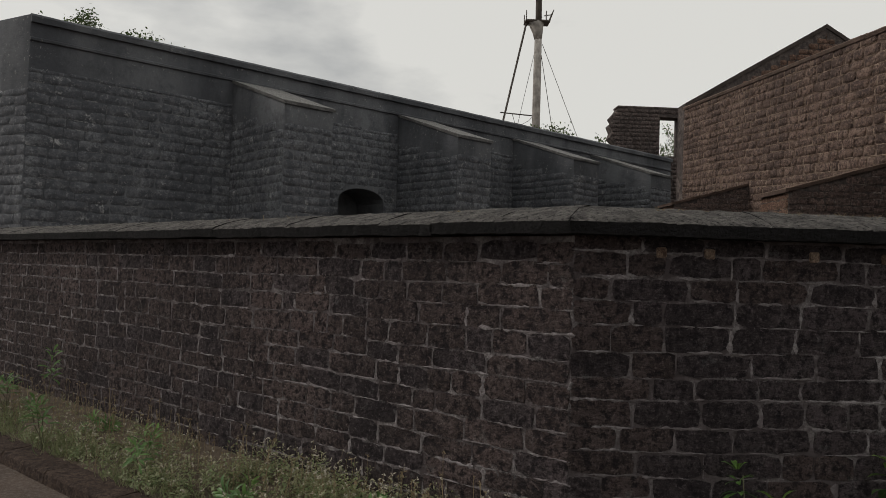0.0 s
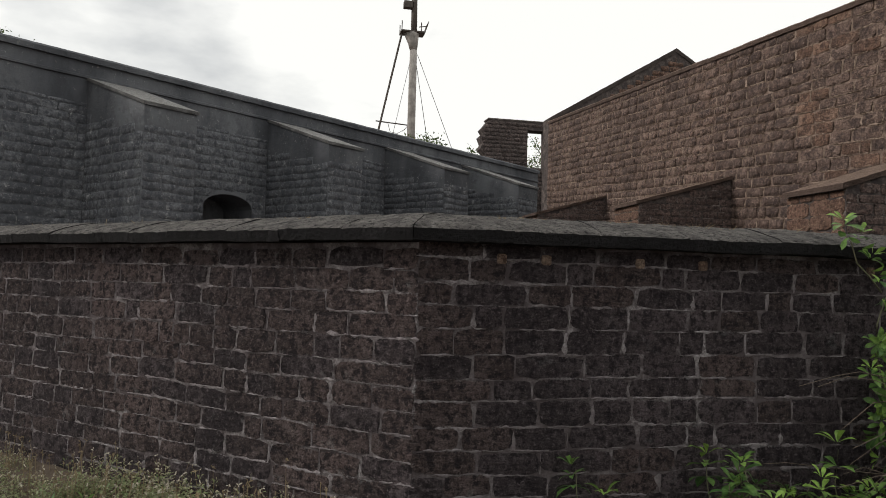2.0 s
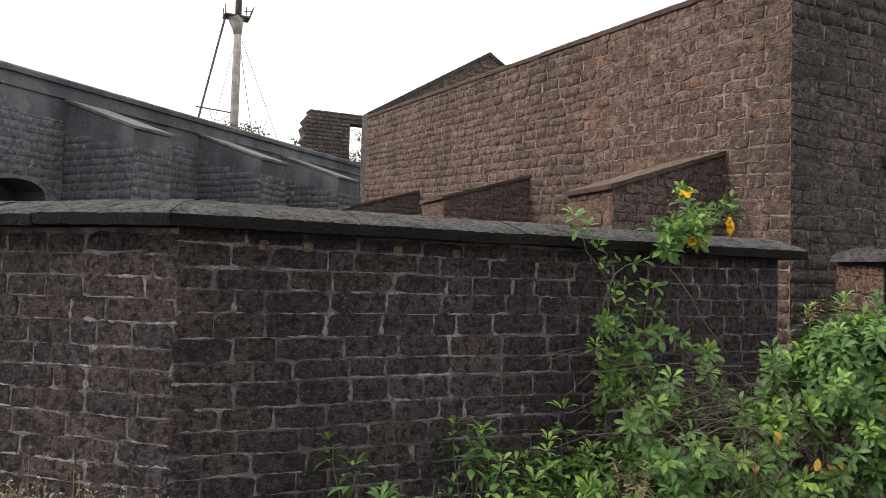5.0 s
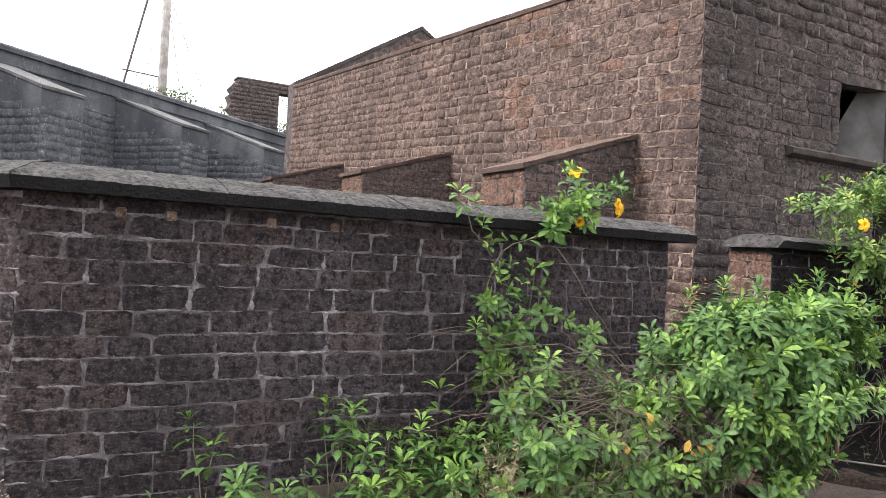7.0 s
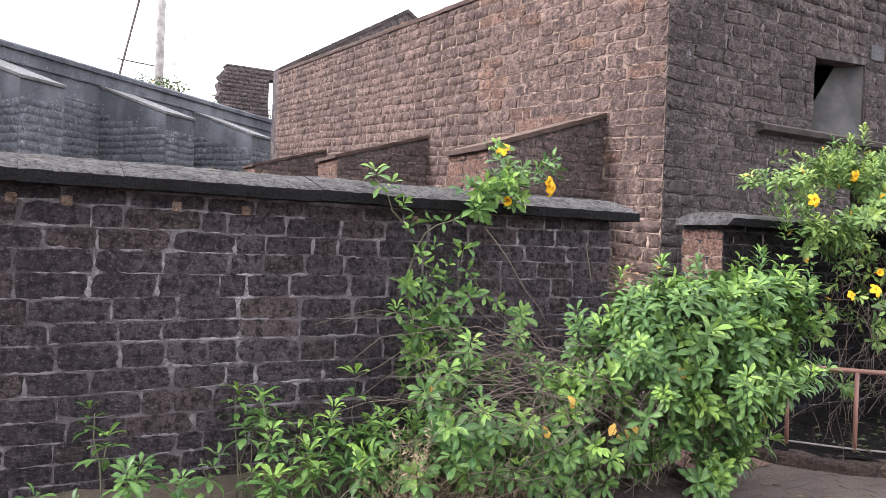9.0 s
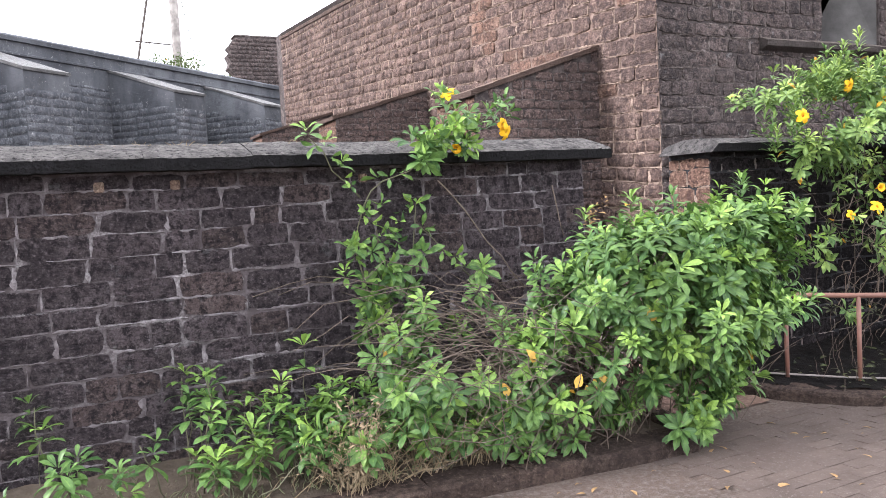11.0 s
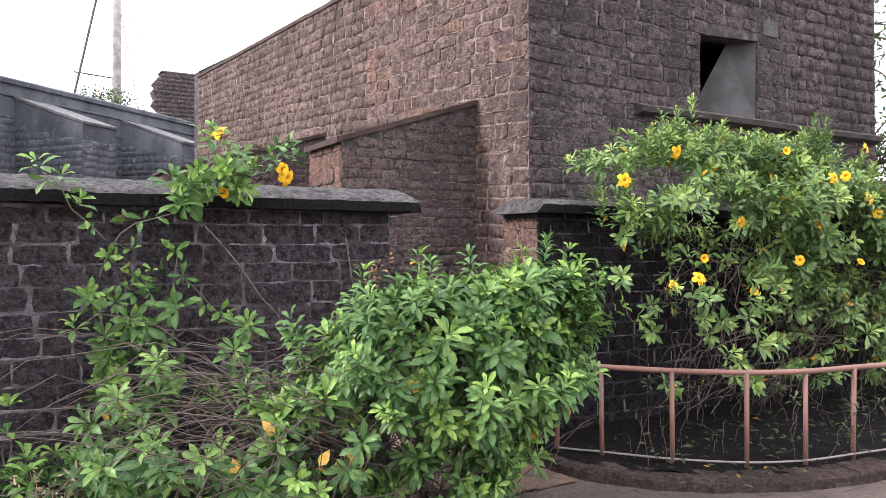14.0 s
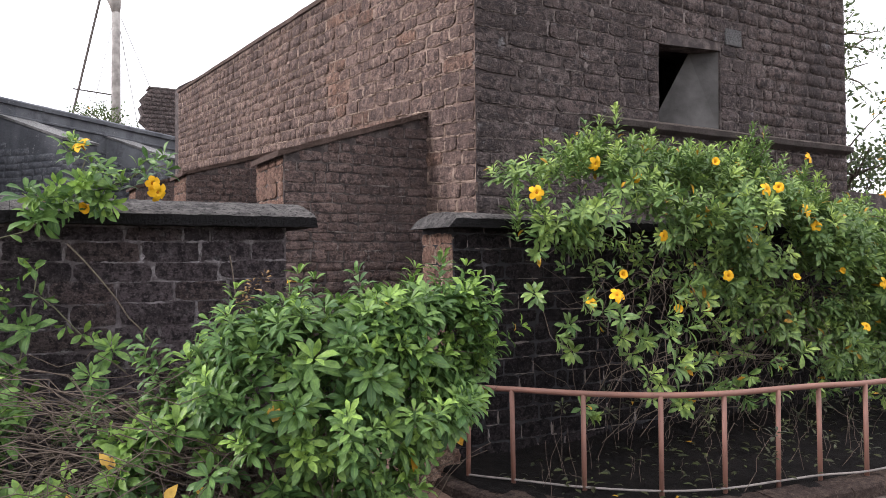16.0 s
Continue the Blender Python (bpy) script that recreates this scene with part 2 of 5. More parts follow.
k = Mat("worn_red_brown_paver", 0.9, 0.2)
c = k.mix(k.any_random(), (0.102, 0.078, 0.066), (0.086, 0.066, 0.057))
c = k.mix(k.ramp(k.noise(3.5, 6, 0.65), 0.45, 0.7), c, (0.07, 0.052, 0.044))
k.color(k.mix(k.ramp(k.noise(45, 5, 0.75), 0.55, 0.7), c, (0.15, 0.128, 0.112))).bump(k.noise(50, 6, 0.75), 0.8, 0.012)
M_PAVER = k.m

# soil of the round bed, the bush's shade put into its near-black colour
k = Mat("shade_darkened_soil", 0.95, 0.15)
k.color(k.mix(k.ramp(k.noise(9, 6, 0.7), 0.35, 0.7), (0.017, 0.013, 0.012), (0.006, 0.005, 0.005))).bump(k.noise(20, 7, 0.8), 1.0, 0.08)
M_SHADE_SOIL = k.m

k = Mat("dry_garden_soil", 0.97, 0.1)
c = k.mix(k.ramp(k.noise(5, 6, 0.7), 0.35, 0.7), (0.17, 0.135, 0.105), (0.08, 0.065, 0.052))
k.color(k.mix(k.ramp(k.noise(40, 4), 0.55, 0.75), c, (0.13, 0.10, 0.07))).bump(k.noise(28, 7, 0.75), 1.0, 0.03)
M_SOIL = k.m


k = Mat("trodden_red_earth", 0.95, 0.12)
c = k.mix(k.ramp(k.noise(3, 6, 0.65), 0.35, 0.7), (0.2, 0.128, 0.098), (0.12, 0.08, 0.063))
k.color(k.mix(k.ramp(k.noise(40, 5, 0.75), 0.52, 0.7), c, (0.3, 0.215, 0.17))).bump(k.noise(30, 6, 0.75), 0.9, 0.02)
M_EARTH = k.m


def leaf_mat(name, a, b, young, yellow=0.03):
    m = Mat(name, 0.45, 0.3)
    r = m.pos.outputs["Random Per Island"]
    c = m.mix(m.ramp(r, 0, 0.75), a, b)
    old = m.t.nodes.new("ShaderNodeAttribute")
    old.attribute_name = "youth"
    rib = m.t.nodes.new("ShaderNodeAttribute")
    rib.attribute_name = "rib"
    c = m.mix(m.ramp(old.outputs["Fac"], 0.22, 0.95), c, young)
    c = m.mix(m.math("MULTIPLY", m.ramp(rib.outputs["Fac"], 0.8, 1.0), 0.3), c, young)
    c = m.mix(m.math("GREATER_THAN", r, 1 - yellow), c, (0.5, 0.27, 0.02))
    c = m.mix(m.ramp(m.noise(30, 3), 0.4, 0.9), c, tuple(v * 0.6 for v in a))
    m.color(c)
    tr = m.t.nodes.new("ShaderNodeBsdfTranslucent")
    m.put(c, tr.inputs["Color"])
    mx = m.t.nodes.new("ShaderNodeMixShader")
    mx.inputs["Fac"].default_value = 0.24
    m.t.links.new(m.p.outputs[0], mx.inputs[1])
    m.t.links.new(tr.outputs[0], mx.inputs[2])
    m.t.links.new(mx.outputs[0], m.t.nodes["Material Output"].inputs["Surface"])
    return m.m


M_LEAF = leaf_mat("glossy_green_leaf", (0.051, 0.114, 0.035), (0.118, 0.212, 0.056), (0.27, 0.42, 0.08), 0.002)
M_LEAF2 = leaf_mat("yellow_green_leaf", (0.066, 0.13, 0.042), (0.16, 0.25, 0.07), (0.34, 0.455, 0.105), 0.012)
M_TREE = leaf_mat("dull_tree_leaf", (0.045, 0.075, 0.025), (0.085, 0.12, 0.04), (0.12, 0.15, 0.05), 0.01)
M_LITTER = leaf_mat("dull_litter_leaf", (0.03, 0.035, 0.018), (0.055, 0.055, 0.026), (0.10, 0.12, 0.04), 0.02)
M_GRASS = leaf_mat("mixed_grass_blade", (0.15, 0.215, 0.09), (0.255, 0.275, 0.14), (0.42, 0.38, 0.26), 0.0)
M_WEED = leaf_mat("soft_weed_leaf", (0.09, 0.17, 0.06), (0.14, 0.24, 0.08), (0.2, 0.32, 0.1), 0.01)


def plain(name, col, rough, spec=0.3, scale=20.0, var=0.35, metal=0.0):
    m = Mat(name, rough, spec)
    m.p.inputs["Metallic"].default_value = metal
    m.color(m.mix(m.ramp(m.noise(scale, 5), 0.3, 0.75), col, tuple(v * (1 - var) for v in col)))
    return m.bump(m.noise(scale * 4, 4), 0.25, 0.004).m


M_TWIG = plain("grey_brown_twig", (0.15, 0.118, 0.095), 0.9, 0.15, 30, 0.55)
M_GREENSTEM = plain("green_stem", (0.14, 0.135, 0.085), 0.7, 0.2, 20, 0.4)
M_BARK = plain("rough_bark", (0.11, 0.09, 0.07), 0.95, 0.1, 12, 0.5)
M_PETAL = plain("golden_petal", (0.77, 0.425, 0.01), 0.6, 0.2, 40, 0.2)
M_THROAT = plain("orange_throat", (0.55, 0.22, 0.01), 0.6, 0.2, 40, 0.2)
M_DRYLEAF = plain("dry_leaf", (0.30, 0.19, 0.09), 0.85, 0.15, 25, 0.5)
M_YLEAF = plain("yellowed_leaf", (0.5, 0.31, 0.05), 0.55, 0.3, 30, 0.4)
M_STRAW = plain("bleached_straw", (0.30, 0.235, 0.15), 0.9, 0.1, 15, 0.5)
M_PALEHEAD = plain("pale_seed_head", (0.5, 0.46, 0.38), 0.9, 0.1, 15, 0.3)
M_MAST = plain("rust_streaked_white_paint", (0.42, 0.39, 0.36), 0.7, 0.3, 1.2, 0.6)
M_STEEL = plain("dark_rusted_steel", (0.09, 0.075, 0.065), 0.7, 0.3, 3, 0.4)
M_PIPE = plain("old_bare_pipe", (0.27, 0.24, 0.22), 0.6, 0.3, 18, 0.4)
k = Mat("faded_red_oxide_paint", 0.55, 0.35)
c = k.mix(k.ramp(k.noise(9, 5), 0.35, 0.7), (0.225, 0.112, 0.083), (0.18, 0.096, 0.074))
k.color(k.mix(k.ramp(k.noise(38, 5, 0.7), 0.6, 0.7), c, (0.13, 0.07, 0.05))).bump(k.noise(60, 4), 0.3, 0.003)
M_REDPAINT = k.m


# ---- builders ----
def mesh_of(name, verts, faces, mat, smooth=False):
    me = bpy.data.meshes.new(name)
    me.from_pydata([tuple(map(float, v)) for v in verts], [], [tuple(map(int, f)) for f in faces])
    if mat:
        me.materials.append(mat)
    if smooth:
        me.polygons.foreach_set("use_smooth", [True] * len(me.polygons))
    me.update()
    return me


def from_bm(name, bm, mat, smooth=False):
    bmesh.ops.recalc_face_normals(bm, faces=bm.faces)
    me = bpy.data.meshes.new(name)
    bm.to_mesh(me)
    bm.free()
    me.materials.append(mat)
    if smooth:
        me.polygons.foreach_set("use_smooth", [True] * len(me.polygons))
    return me


def part(name, data, parent, label="", m=None, kind=""):
    ob = new(name, data)
    ob.parent = parent
    if m is not None:
        ob.matrix_basis = m
    return tagged(ob, label=label, kind=kind)


def prism(name, outline, holes, O, U, depth, mat):
    """A wall: its outline in (u, z), with holes cut through; U runs along the face, and the wall lies behind the face by depth."""
    O, U = Vector(O), Vector(U).normalized()
    back = Vector((-U.y, U.x, 0))
    bm = bmesh.new()
    edges = []
    for loop in (outline, *holes):
        vs = [bm.verts.new(O + U * u + Vector((0, 0, z))) for u, z in loop]
        edges += [bm.edges.new((vs[i], vs[(i + 1) % len(vs)])) for i in range(len(vs))]
    bmesh.ops.triangle_fill(bm, use_beauty=True, edges=edges)
    g = bmesh.ops.extrude_face_region(bm, geom=bm.faces[:])
    bmesh.ops.translate(bm, vec=back * depth, verts=[v for v in g["geom"] if isinstance(v, bmesh.types.BMVert)])
    return from_bm(name, bm, mat)


def cuts(poly, z):
    us = []
    for i in range(len(poly)):
        (a, p), (b, q) = poly[i], poly[(i + 1) % len(poly)]
        if (p <= z) != (q <= z):
            us.append(a + (b - a) * (z - p) / (q - p))
    us.sort()
    return list(zip(us[::2], us[1::2]))


def common(A, B):
    return [(max(a, c), min(b, d)) for a, b in A for c, d in B if min(b, d) - max(a, c) > 0.03]


def minus(A, B):
    for c, d in B:
        A = [x for a, b in A for x in ((a, min(b, c)), (max(a, d), b)) if x[1] - x[0] > 0.03]
    return A


# rough-hewn unit stones: a face of 5 x 3 knots, its rim drawn in unevenly, most at the corners
STONES = []
rng = random.Random(4)
for i in range(14):
    vs, fs = [], []
    for zi in range(3):
        for ui in range(5):
            eu, ez = ui in (0, 4), zi in (0, 2)
            u = ui / 4 + (0 if eu else rng.uniform(-0.06, 0.06))
            z = zi / 2 + (0 if ez else rng.uniform(-0.12, 0.12))
            if eu:
                u += (1 if ui == 0 else -1) * (rng.uniform(0.01, 0.07) if ez else rng.uniform(-0.015, 0.035))
            if ez:
                z += (1 if zi == 0 else -1) * (rng.uniform(0.02, 0.18) if eu else rng.uniform(-0.07, 0.08))
            vs.append((u, z, rng.uniform(0.4, 0.8) if eu or ez else rng.uniform(0.75, 1.2)))
    for zi in range(2):
        for ui in range(4):
            q = zi * 5 + ui
            fs.append((q, q + 1, q + 6, q + 5))
    ring = [0, 1, 2, 3, 4, 9, 14, 13, 12, 11, 10, 5]
    for j in ring:
        u, z, _ = vs[j]
        vs.append((u + (0.5 - u) * -0.02, z + (0.5 - z) * -0.04, -0.8))
    for j in range(12):
        fs.append((ring[j], 15 + j, 15 + (j + 1) % 12, ring[(j + 1) % 12]))
    STONES.append((np.array(vs), fs))
STONE_MESH = {}


def stone_mesh(i, mat):
    if (i, mat.name) not in STONE_MESH:
        v, f = STONES[i]
        me = mesh_of("stone", v, f, mat)
        me.polygons.foreach_set("use_smooth", [j < 8 for j in range(len(f))])
        me.attributes.new("across", "FLOAT_VECTOR", "POINT").data.foreach_set("vector", (v * (1, 1, 0)).ravel())
        STONE_MESH[i, mat.name] = me
    return STONE_MESH[i, mat.name]


class Dabs:
    """Ragged ridges of mortar squeezed out of the joints, joined into one mesh."""

    def __init__(self, seed, out, proud):
        self.r, self.out = random.Random(seed + 900), np.array(out)
        self.lo, self.hi = proud * 0.3, proud * 1.15
        self.v, self.f = [], []

    def ridge(self, a, b, side, width, wedge=0.0):
        r = self.r
        a, b, side = np.array(a), np.array(b), np.array(side)
        n = max(3, int(np.linalg.norm(b - a) / 0.028))
        o = len(self.v)
        for i in range(n + 1):
            f = i / n
            w = width * r.choice((0.25, 0.45, 0.7, 1.0, 1.5)) * (0.35 if i in (0, n) else 1) * (1 + wedge * (1 - 2 * f))
            c = a + (b - a) * f + side * width * r.uniform(-0.45, 0.45)
            self.v += [c - side * w + self.out * self.lo, c + self.out * self.hi * r.uniform(0.75, 1.15), c + side * w + self.out * self.lo]
            if i:
                q = o + 3 * i
                self.f += [(q - 3, q - 2, q + 1, q), (q - 2, q - 1, q + 2, q + 1)]


def courses(parent, outline, holes, O, U, h, lens, mat, seed, proud=0.02, joint=0.016, single=None, tilt=0.0, pick=None, wander=0.0, soft=True, dab=None):
    """Lay stone courses on a wall's face. single(u, z): whether a stone is an object of its own; the others are joined. tilt: rise of the courses along the wall."""
    rnd = random.Random(seed)
    O, U = Vector(O), Vector(U).normalized()
    out = Vector((U.y, -U.x, 0))
    zs = [z - tilt * u for u, z in outline]
    level = [(u, z - tilt * u) for u, z in outline]
    hl = [[(u, z - tilt * u) for u, z in hole] for hole in holes]
    z, joined_v, joined_a, joined_f, nv = min(zs), [], [], [], 0
    made = 0
    dabs = Dabs(seed, out, proud)
    while z < max(zs) - 0.04:
        hh = h * (rnd.uniform(0.86, 1.14) if wander else rnd.uniform(0.93, 1.07))
        z1 = min(z + hh, max(zs))
        spans = common(cuts(level, z + 0.012), cuts(level, z1 - 0.012))
        for hole in hl:
            for q in (z + 0.01, (z + z1) / 2, z1 - 0.01):
                spans = minus(spans, cuts(hole, q))
        for a, b in spans:
            u = a
            while u < b - 0.02:
                L = rnd.uniform(*lens) if rnd.random() > 0.18 else rnd.uniform(lens[0] * 0.65, lens[0])
                if b - (u + L) < lens[0] * 0.6:
                    L = b - u
                jz = joint * rnd.uniform(0.25, 0.95)
                ju = joint * rnd.choice((0.2, 0.3, 0.45, 0.6, 0.9, 1.6))
                su, sz, sn = L - ju, (z1 - z) - jz, proud * rnd.uniform(0.6, 1.35)
                uu, zz = u + ju / 2, z + jz / 2 + rnd.uniform(-0.003, 0.003) + wander * noise.noise(Vector((u * 0.8, z * 1.3, seed)))
                um, zm = u + L / 2, (z + z1) / 2
                i = rnd.randrange(len(STONES))
                use = pick(um, zm + tilt * um, rnd) if pick else mat
                flip = rnd.random() < 0.5
                base = O + U * uu + Vector((0, 0, zz + tilt * uu))
                ax = U * su + Vector((0, 0, tilt * su))
                if wander:
                    ax = ax + Vector((0, 0, su * rnd.uniform(-0.02, 0.02)))
                az = ax.normalized().cross(out) * sz
                az = az if az.z > 0 else -az
                if dab:
                    dm, p_bed, p_end, dw = dab
                    dr = dabs.r
                    an, up = ax.normalized(), az.normalized()
                    if dr.random() < p_bed:
                        f0 = dr.uniform(-0.04, 0.4)
                        f1 = min(1.04, f0 + dr.uniform(0.35, 1.1))
                        dabs.ridge(base + ax * f0 - up * jz / 2, base + ax * f1 - up * jz / 2, up, dw * dr.uniform(0.3, 0.9))
                    if u > a and dr.random() < p_end:
                        dabs.ridge(base - an * ju / 2, base - an * ju / 2 + az * dr.uniform(0.55, 1.0), an, dw * dr.choice((0.4, 0.6, 0.9, 1.4)), dr.choice((0, 0, 0.5, -0.5)))
                if flip:
                    base, ax, az = base + ax + az, -ax, -az
                if single and single(um, zm + tilt * um) and made < 300:
                    an = out * sn
                    M = Matrix(((ax.x, az.x, an.x, base.x), (ax.y, az.y, an.y, base.y), (ax.z, az.z, an.z, base.z), (0, 0, 0, 1)))
                    part("stone", stone_mesh(i, use), parent, m=M)
                    made += 1
                else:
                    v, f = STONES[i]
                    p = np.array(base) + v[:, :1] * np.array(ax) + v[:, 1:2] * np.array(az) + v[:, 2:] * np.array(out * sn)
                    joined_v.append(p)
                    joined_a.append(v * (1, 1, 0))
                    joined_f += [tuple(nv + q for q in g) for g in f]
                    nv += len(v)
                u += L
        z = z1
    if joined_v:
        me = mesh_of("stonework", np.concatenate(joined_v), joined_f, mat)
        me.polygons.foreach_set("use_smooth", [soft and j % 20 < 8 for j in range(len(joined_f))])
        me.attributes.new("across", "FLOAT_VECTOR", "POINT").data.foreach_set("vector", np.concatenate(joined_a).ravel())
        part("stonework", me, parent, kind="stuff")
    if dabs.v:
        part("mortar", mesh_of("mortar", dabs.v, dabs.f, dab[0], True), parent, kind="stuff")


def coping(parent, O, U, length, profile, mat, seed, piece=(0.42, 0.66), k0=0.0, k1=0.0, hip0=0.0, hip1=0.0, name="coping_stone"):
    """Coping stones end to end; profile in (outwards, z); k0, k1: mitre at the two ends; hip0, hip1: slope of a hipped end."""
    foot = min(z for n, z in profile)
    rnd = random.Random(seed)
    O, U = Vector(O), Vector(U).normalized()
    out = Vector((U.y, -U.x, 0))
    u = 0.0
    while u < length - 0.01:
        L = rnd.uniform(*piece)
        if length - u - L < piece[0] * 0.6:
            L = length - u
        first, last = u == 0, u + L >= length - 0.01
        bm = bmesh.new()
        rings = []
        dz, dn = rnd.uniform(-0.004, 0.004), rnd.uniform(-0.005, 0.005)
        nseg = 12
        for si in range(nseg + 1):
            ring = []
            for n, z in profile:
                uu = u + 0.001 + (L - 0.002) * si / nseg
                if first and si == 0:
                    uu += hip0 * (z - foot) - k0 * n
                if last and si == nseg:
                    uu += k1 * n - hip1 * (z - foot)
                j = rnd.uniform(-0.004, 0.004)
                ring.append(bm.verts.new(O + U * uu + out * (n + dn + j) + Vector((0, 0, z + dz + rnd.uniform(-0.004, 0.004)))))
            rings.append(ring)
        for a, b in zip(rings, rings[1:]):
            for i in range(len(profile)):
                q = (i + 1) % len(profile)
                bm.faces.new((a[i], a[q], b[q], b[i]))
        bm.faces.new(rings[0])
        bm.faces.new(rings[-1][::-1])
        bmesh.ops.bevel(bm, geom=[e for e in bm.edges if e.calc_face_angle(0) > 0.5], offset=0.008, segments=1, affect="EDGES")
        part(name, from_bm(name, bm, mat), parent)
        u += L


def tube(bm, pts, r0, r1=None, n=6):
    """A round bar through points, tapering from r0 to r1."""
    r1 = r0 if r1 is None else r1
    pts = [Vector(p) for p in pts]
    rings = []
    for i, p in enumerate(pts):
        d = (pts[min(i + 1, len(pts) - 1)] - pts[max(i - 1, 0)]).normalized()
        s = d.cross(Vector((0, 0, 1)))
        s = s.normalized() if s.length > 1e-3 else Vector((1, 0, 0))
        w = d.cross(s)
        r = r0 + (r1 - r0) * i / max(1, len(pts) - 1)
        rings.append([bm.verts.new(p + (s * math.cos(a) + w * math.sin(a)) * r) for a in (2 * math.pi * j / n for j in range(n))])
    for a, b in zip(rings, rings[1:]):
        for j in range(n):
            bm.faces.new((a[j], a[(j + 1) % n], b[(j + 1) % n], b[j]))
    bm.faces.new(rings[0][::-1])
    bm.faces.new(rings[-1])


def box(bm, lo, hi, bevel=0.0):
    g = bmesh.ops.create_cube(bm, size=1.0)["verts"]
    for v in g:
        v.co = Vector([lo[i] + (v.co[i] + 0.5) * (hi[i] - lo[i]) for i in range(3)])
    if bevel:
        es = list({e for v in g for e in v.link_edges})
        bmesh.ops.bevel(bm, geom=es, offset=bevel, segments=2, affect="EDGES")


# leaves: each a folded blade of eleven knots
LEAF_V = np.array([(0, 0, 0), (-0.075, 0.24, 0.03), (0, 0.24, 0), (0.075, 0.24, 0.03), (-0.155, 0.55, 0.03), (0, 0.55, -0.02), (0.155, 0.55, 0.03), (-0.155, 0.80, -0.04), (0, 0.80, -0.10), (0.155, 0.80, -0.04), (0, 1, -0.24)])
LEAF_F = [(0, 2, 1), (0, 3, 2), (1, 2, 5, 4), (2, 3, 6, 5), (4, 5, 8, 7), (5, 6, 9, 8), (7, 8, 10), (8, 9, 10)]


LEAF_RIB = np.array([1, 0, 1, 0, 0, 1, 0, 0, 1, 0, 0.5])


class Foliage:
    def __init__(self, seed):
        self.r = np.random.default_rng(seed)
        self.P, self.D, self.N, self.S, self.A = [], [], [], [], []

    def leaf(self, p, d, up, size, age=None):
        self.P.append(p), self.D.append(d), self.N.append(up), self.S.append(size)
        self.A.append(self.r.random() * 0.7 if age is None else age)

    def shoot(self, base, way, length, nodes, size, whorl=4, spread=1.12):
        """A leafy shoot: whorls of leaves along its upper part, smaller at the tip."""
        r = self.r
        base, way = np.array(base, float), np.array(way, float)
        way /= np.linalg.norm(way)
        a = np.cross(way, (0.3, 0.2, 1.0))
        a /= np.linalg.norm(a)
        b = np.cross(way, a)
        turn = r.uniform(0, 6.28)
        youth = r.random() ** 1.6
        for i in range(nodes):
            f = (i + 1) / nodes
            p = base + way * length * (0.25 + 0.75 * f)
            turn += 0.79
            for j in range(whorl):
                t = turn + 6.283 * j / whorl + r.normal(0, 0.25)
                side = a * math.cos(t) + b * math.sin(t)
                rise = spread * (1.25 - 0.75 * f) + r.normal(0, 0.18)
                d = way * math.cos(rise) + side * math.sin(rise) + np.array((0, 0, -0.15 - 0.3 * r.random()))
                d /= np.linalg.norm(d)
                up = way * math.sin(rise) - side * math.cos(rise) + r.normal(0, 0.12, 3)
                self.leaf(p + side * 0.008, d, up, size * (1.1 - 0.35 * f) * r.uniform(0.75, 1.2), min(1, max(0, f * f * youth + 0.25 * r.random())))

    def mesh(self, name, mat, width=1.0):
        P, D, N, S = (np.array(q, float) for q in (self.P, self.D, self.N, self.S))
        X = np.cross(D, N)
        X /= np.linalg.norm(X, axis=1, keepdims=True) + 1e-9
        N = np.cross(X, D)
        S = S[:, None, None]
        V = P[:, None, :] + S * (LEAF_V[None, :, :1] * width * X[:, None] + LEAF_V[None, :, 1:2] * D[:, None] + LEAF_V[None, :, 2:] * N[:, None])
        n = len(P)
        faces = []
        for i in range(n):
            o = 11 * i
            faces += [tuple(o + q for q in f) for f in LEAF_F]
        me = bpy.data.meshes.new(name)
        me.from_pydata(V.reshape(-1, 3).tolist(), [], faces)
        me.materials.append(mat)
        me.polygons.foreach_set("use_smooth", [True] * len(me.polygons))
        me.attributes.new("youth", "FLOAT", "POINT").data.foreach_set("value", np.repeat(self.A, 11))
        me.attributes.new("rib", "FLOAT", "POINT").data.foreach_set("value", np.tile(LEAF_RIB, n))
        return me


def arc(a, b, sag, n, r, jit=0.02):
    """A bent line from a to b, bowed by sag along z, with a little disorder."""
    a, b = np.array(a, float), np.array(b, float)
    pts = []
    for i in range(n + 1):
        f = i / n
        p = a + (b - a) * f + np.array((0, 0, sag * 4 * f * (1 - f)))
        if 0 < i < n:
            p = p + r.normal(0, jit, 3)
        pts.append(p.tolist())
    return pts


# ---- large structure ----
def structure(name, data, label, category):
    return tagged(new(name, data), label=label, category=category, kind="structure")


bm = bmesh.new()
bmesh.ops.create_grid(bm, x_segments=40, y_segments=40, size=600)
ground = structure("ground", from_bm("ground", bm, M_ROAD), "dusty brown-grey concrete road and open ground", "ground")

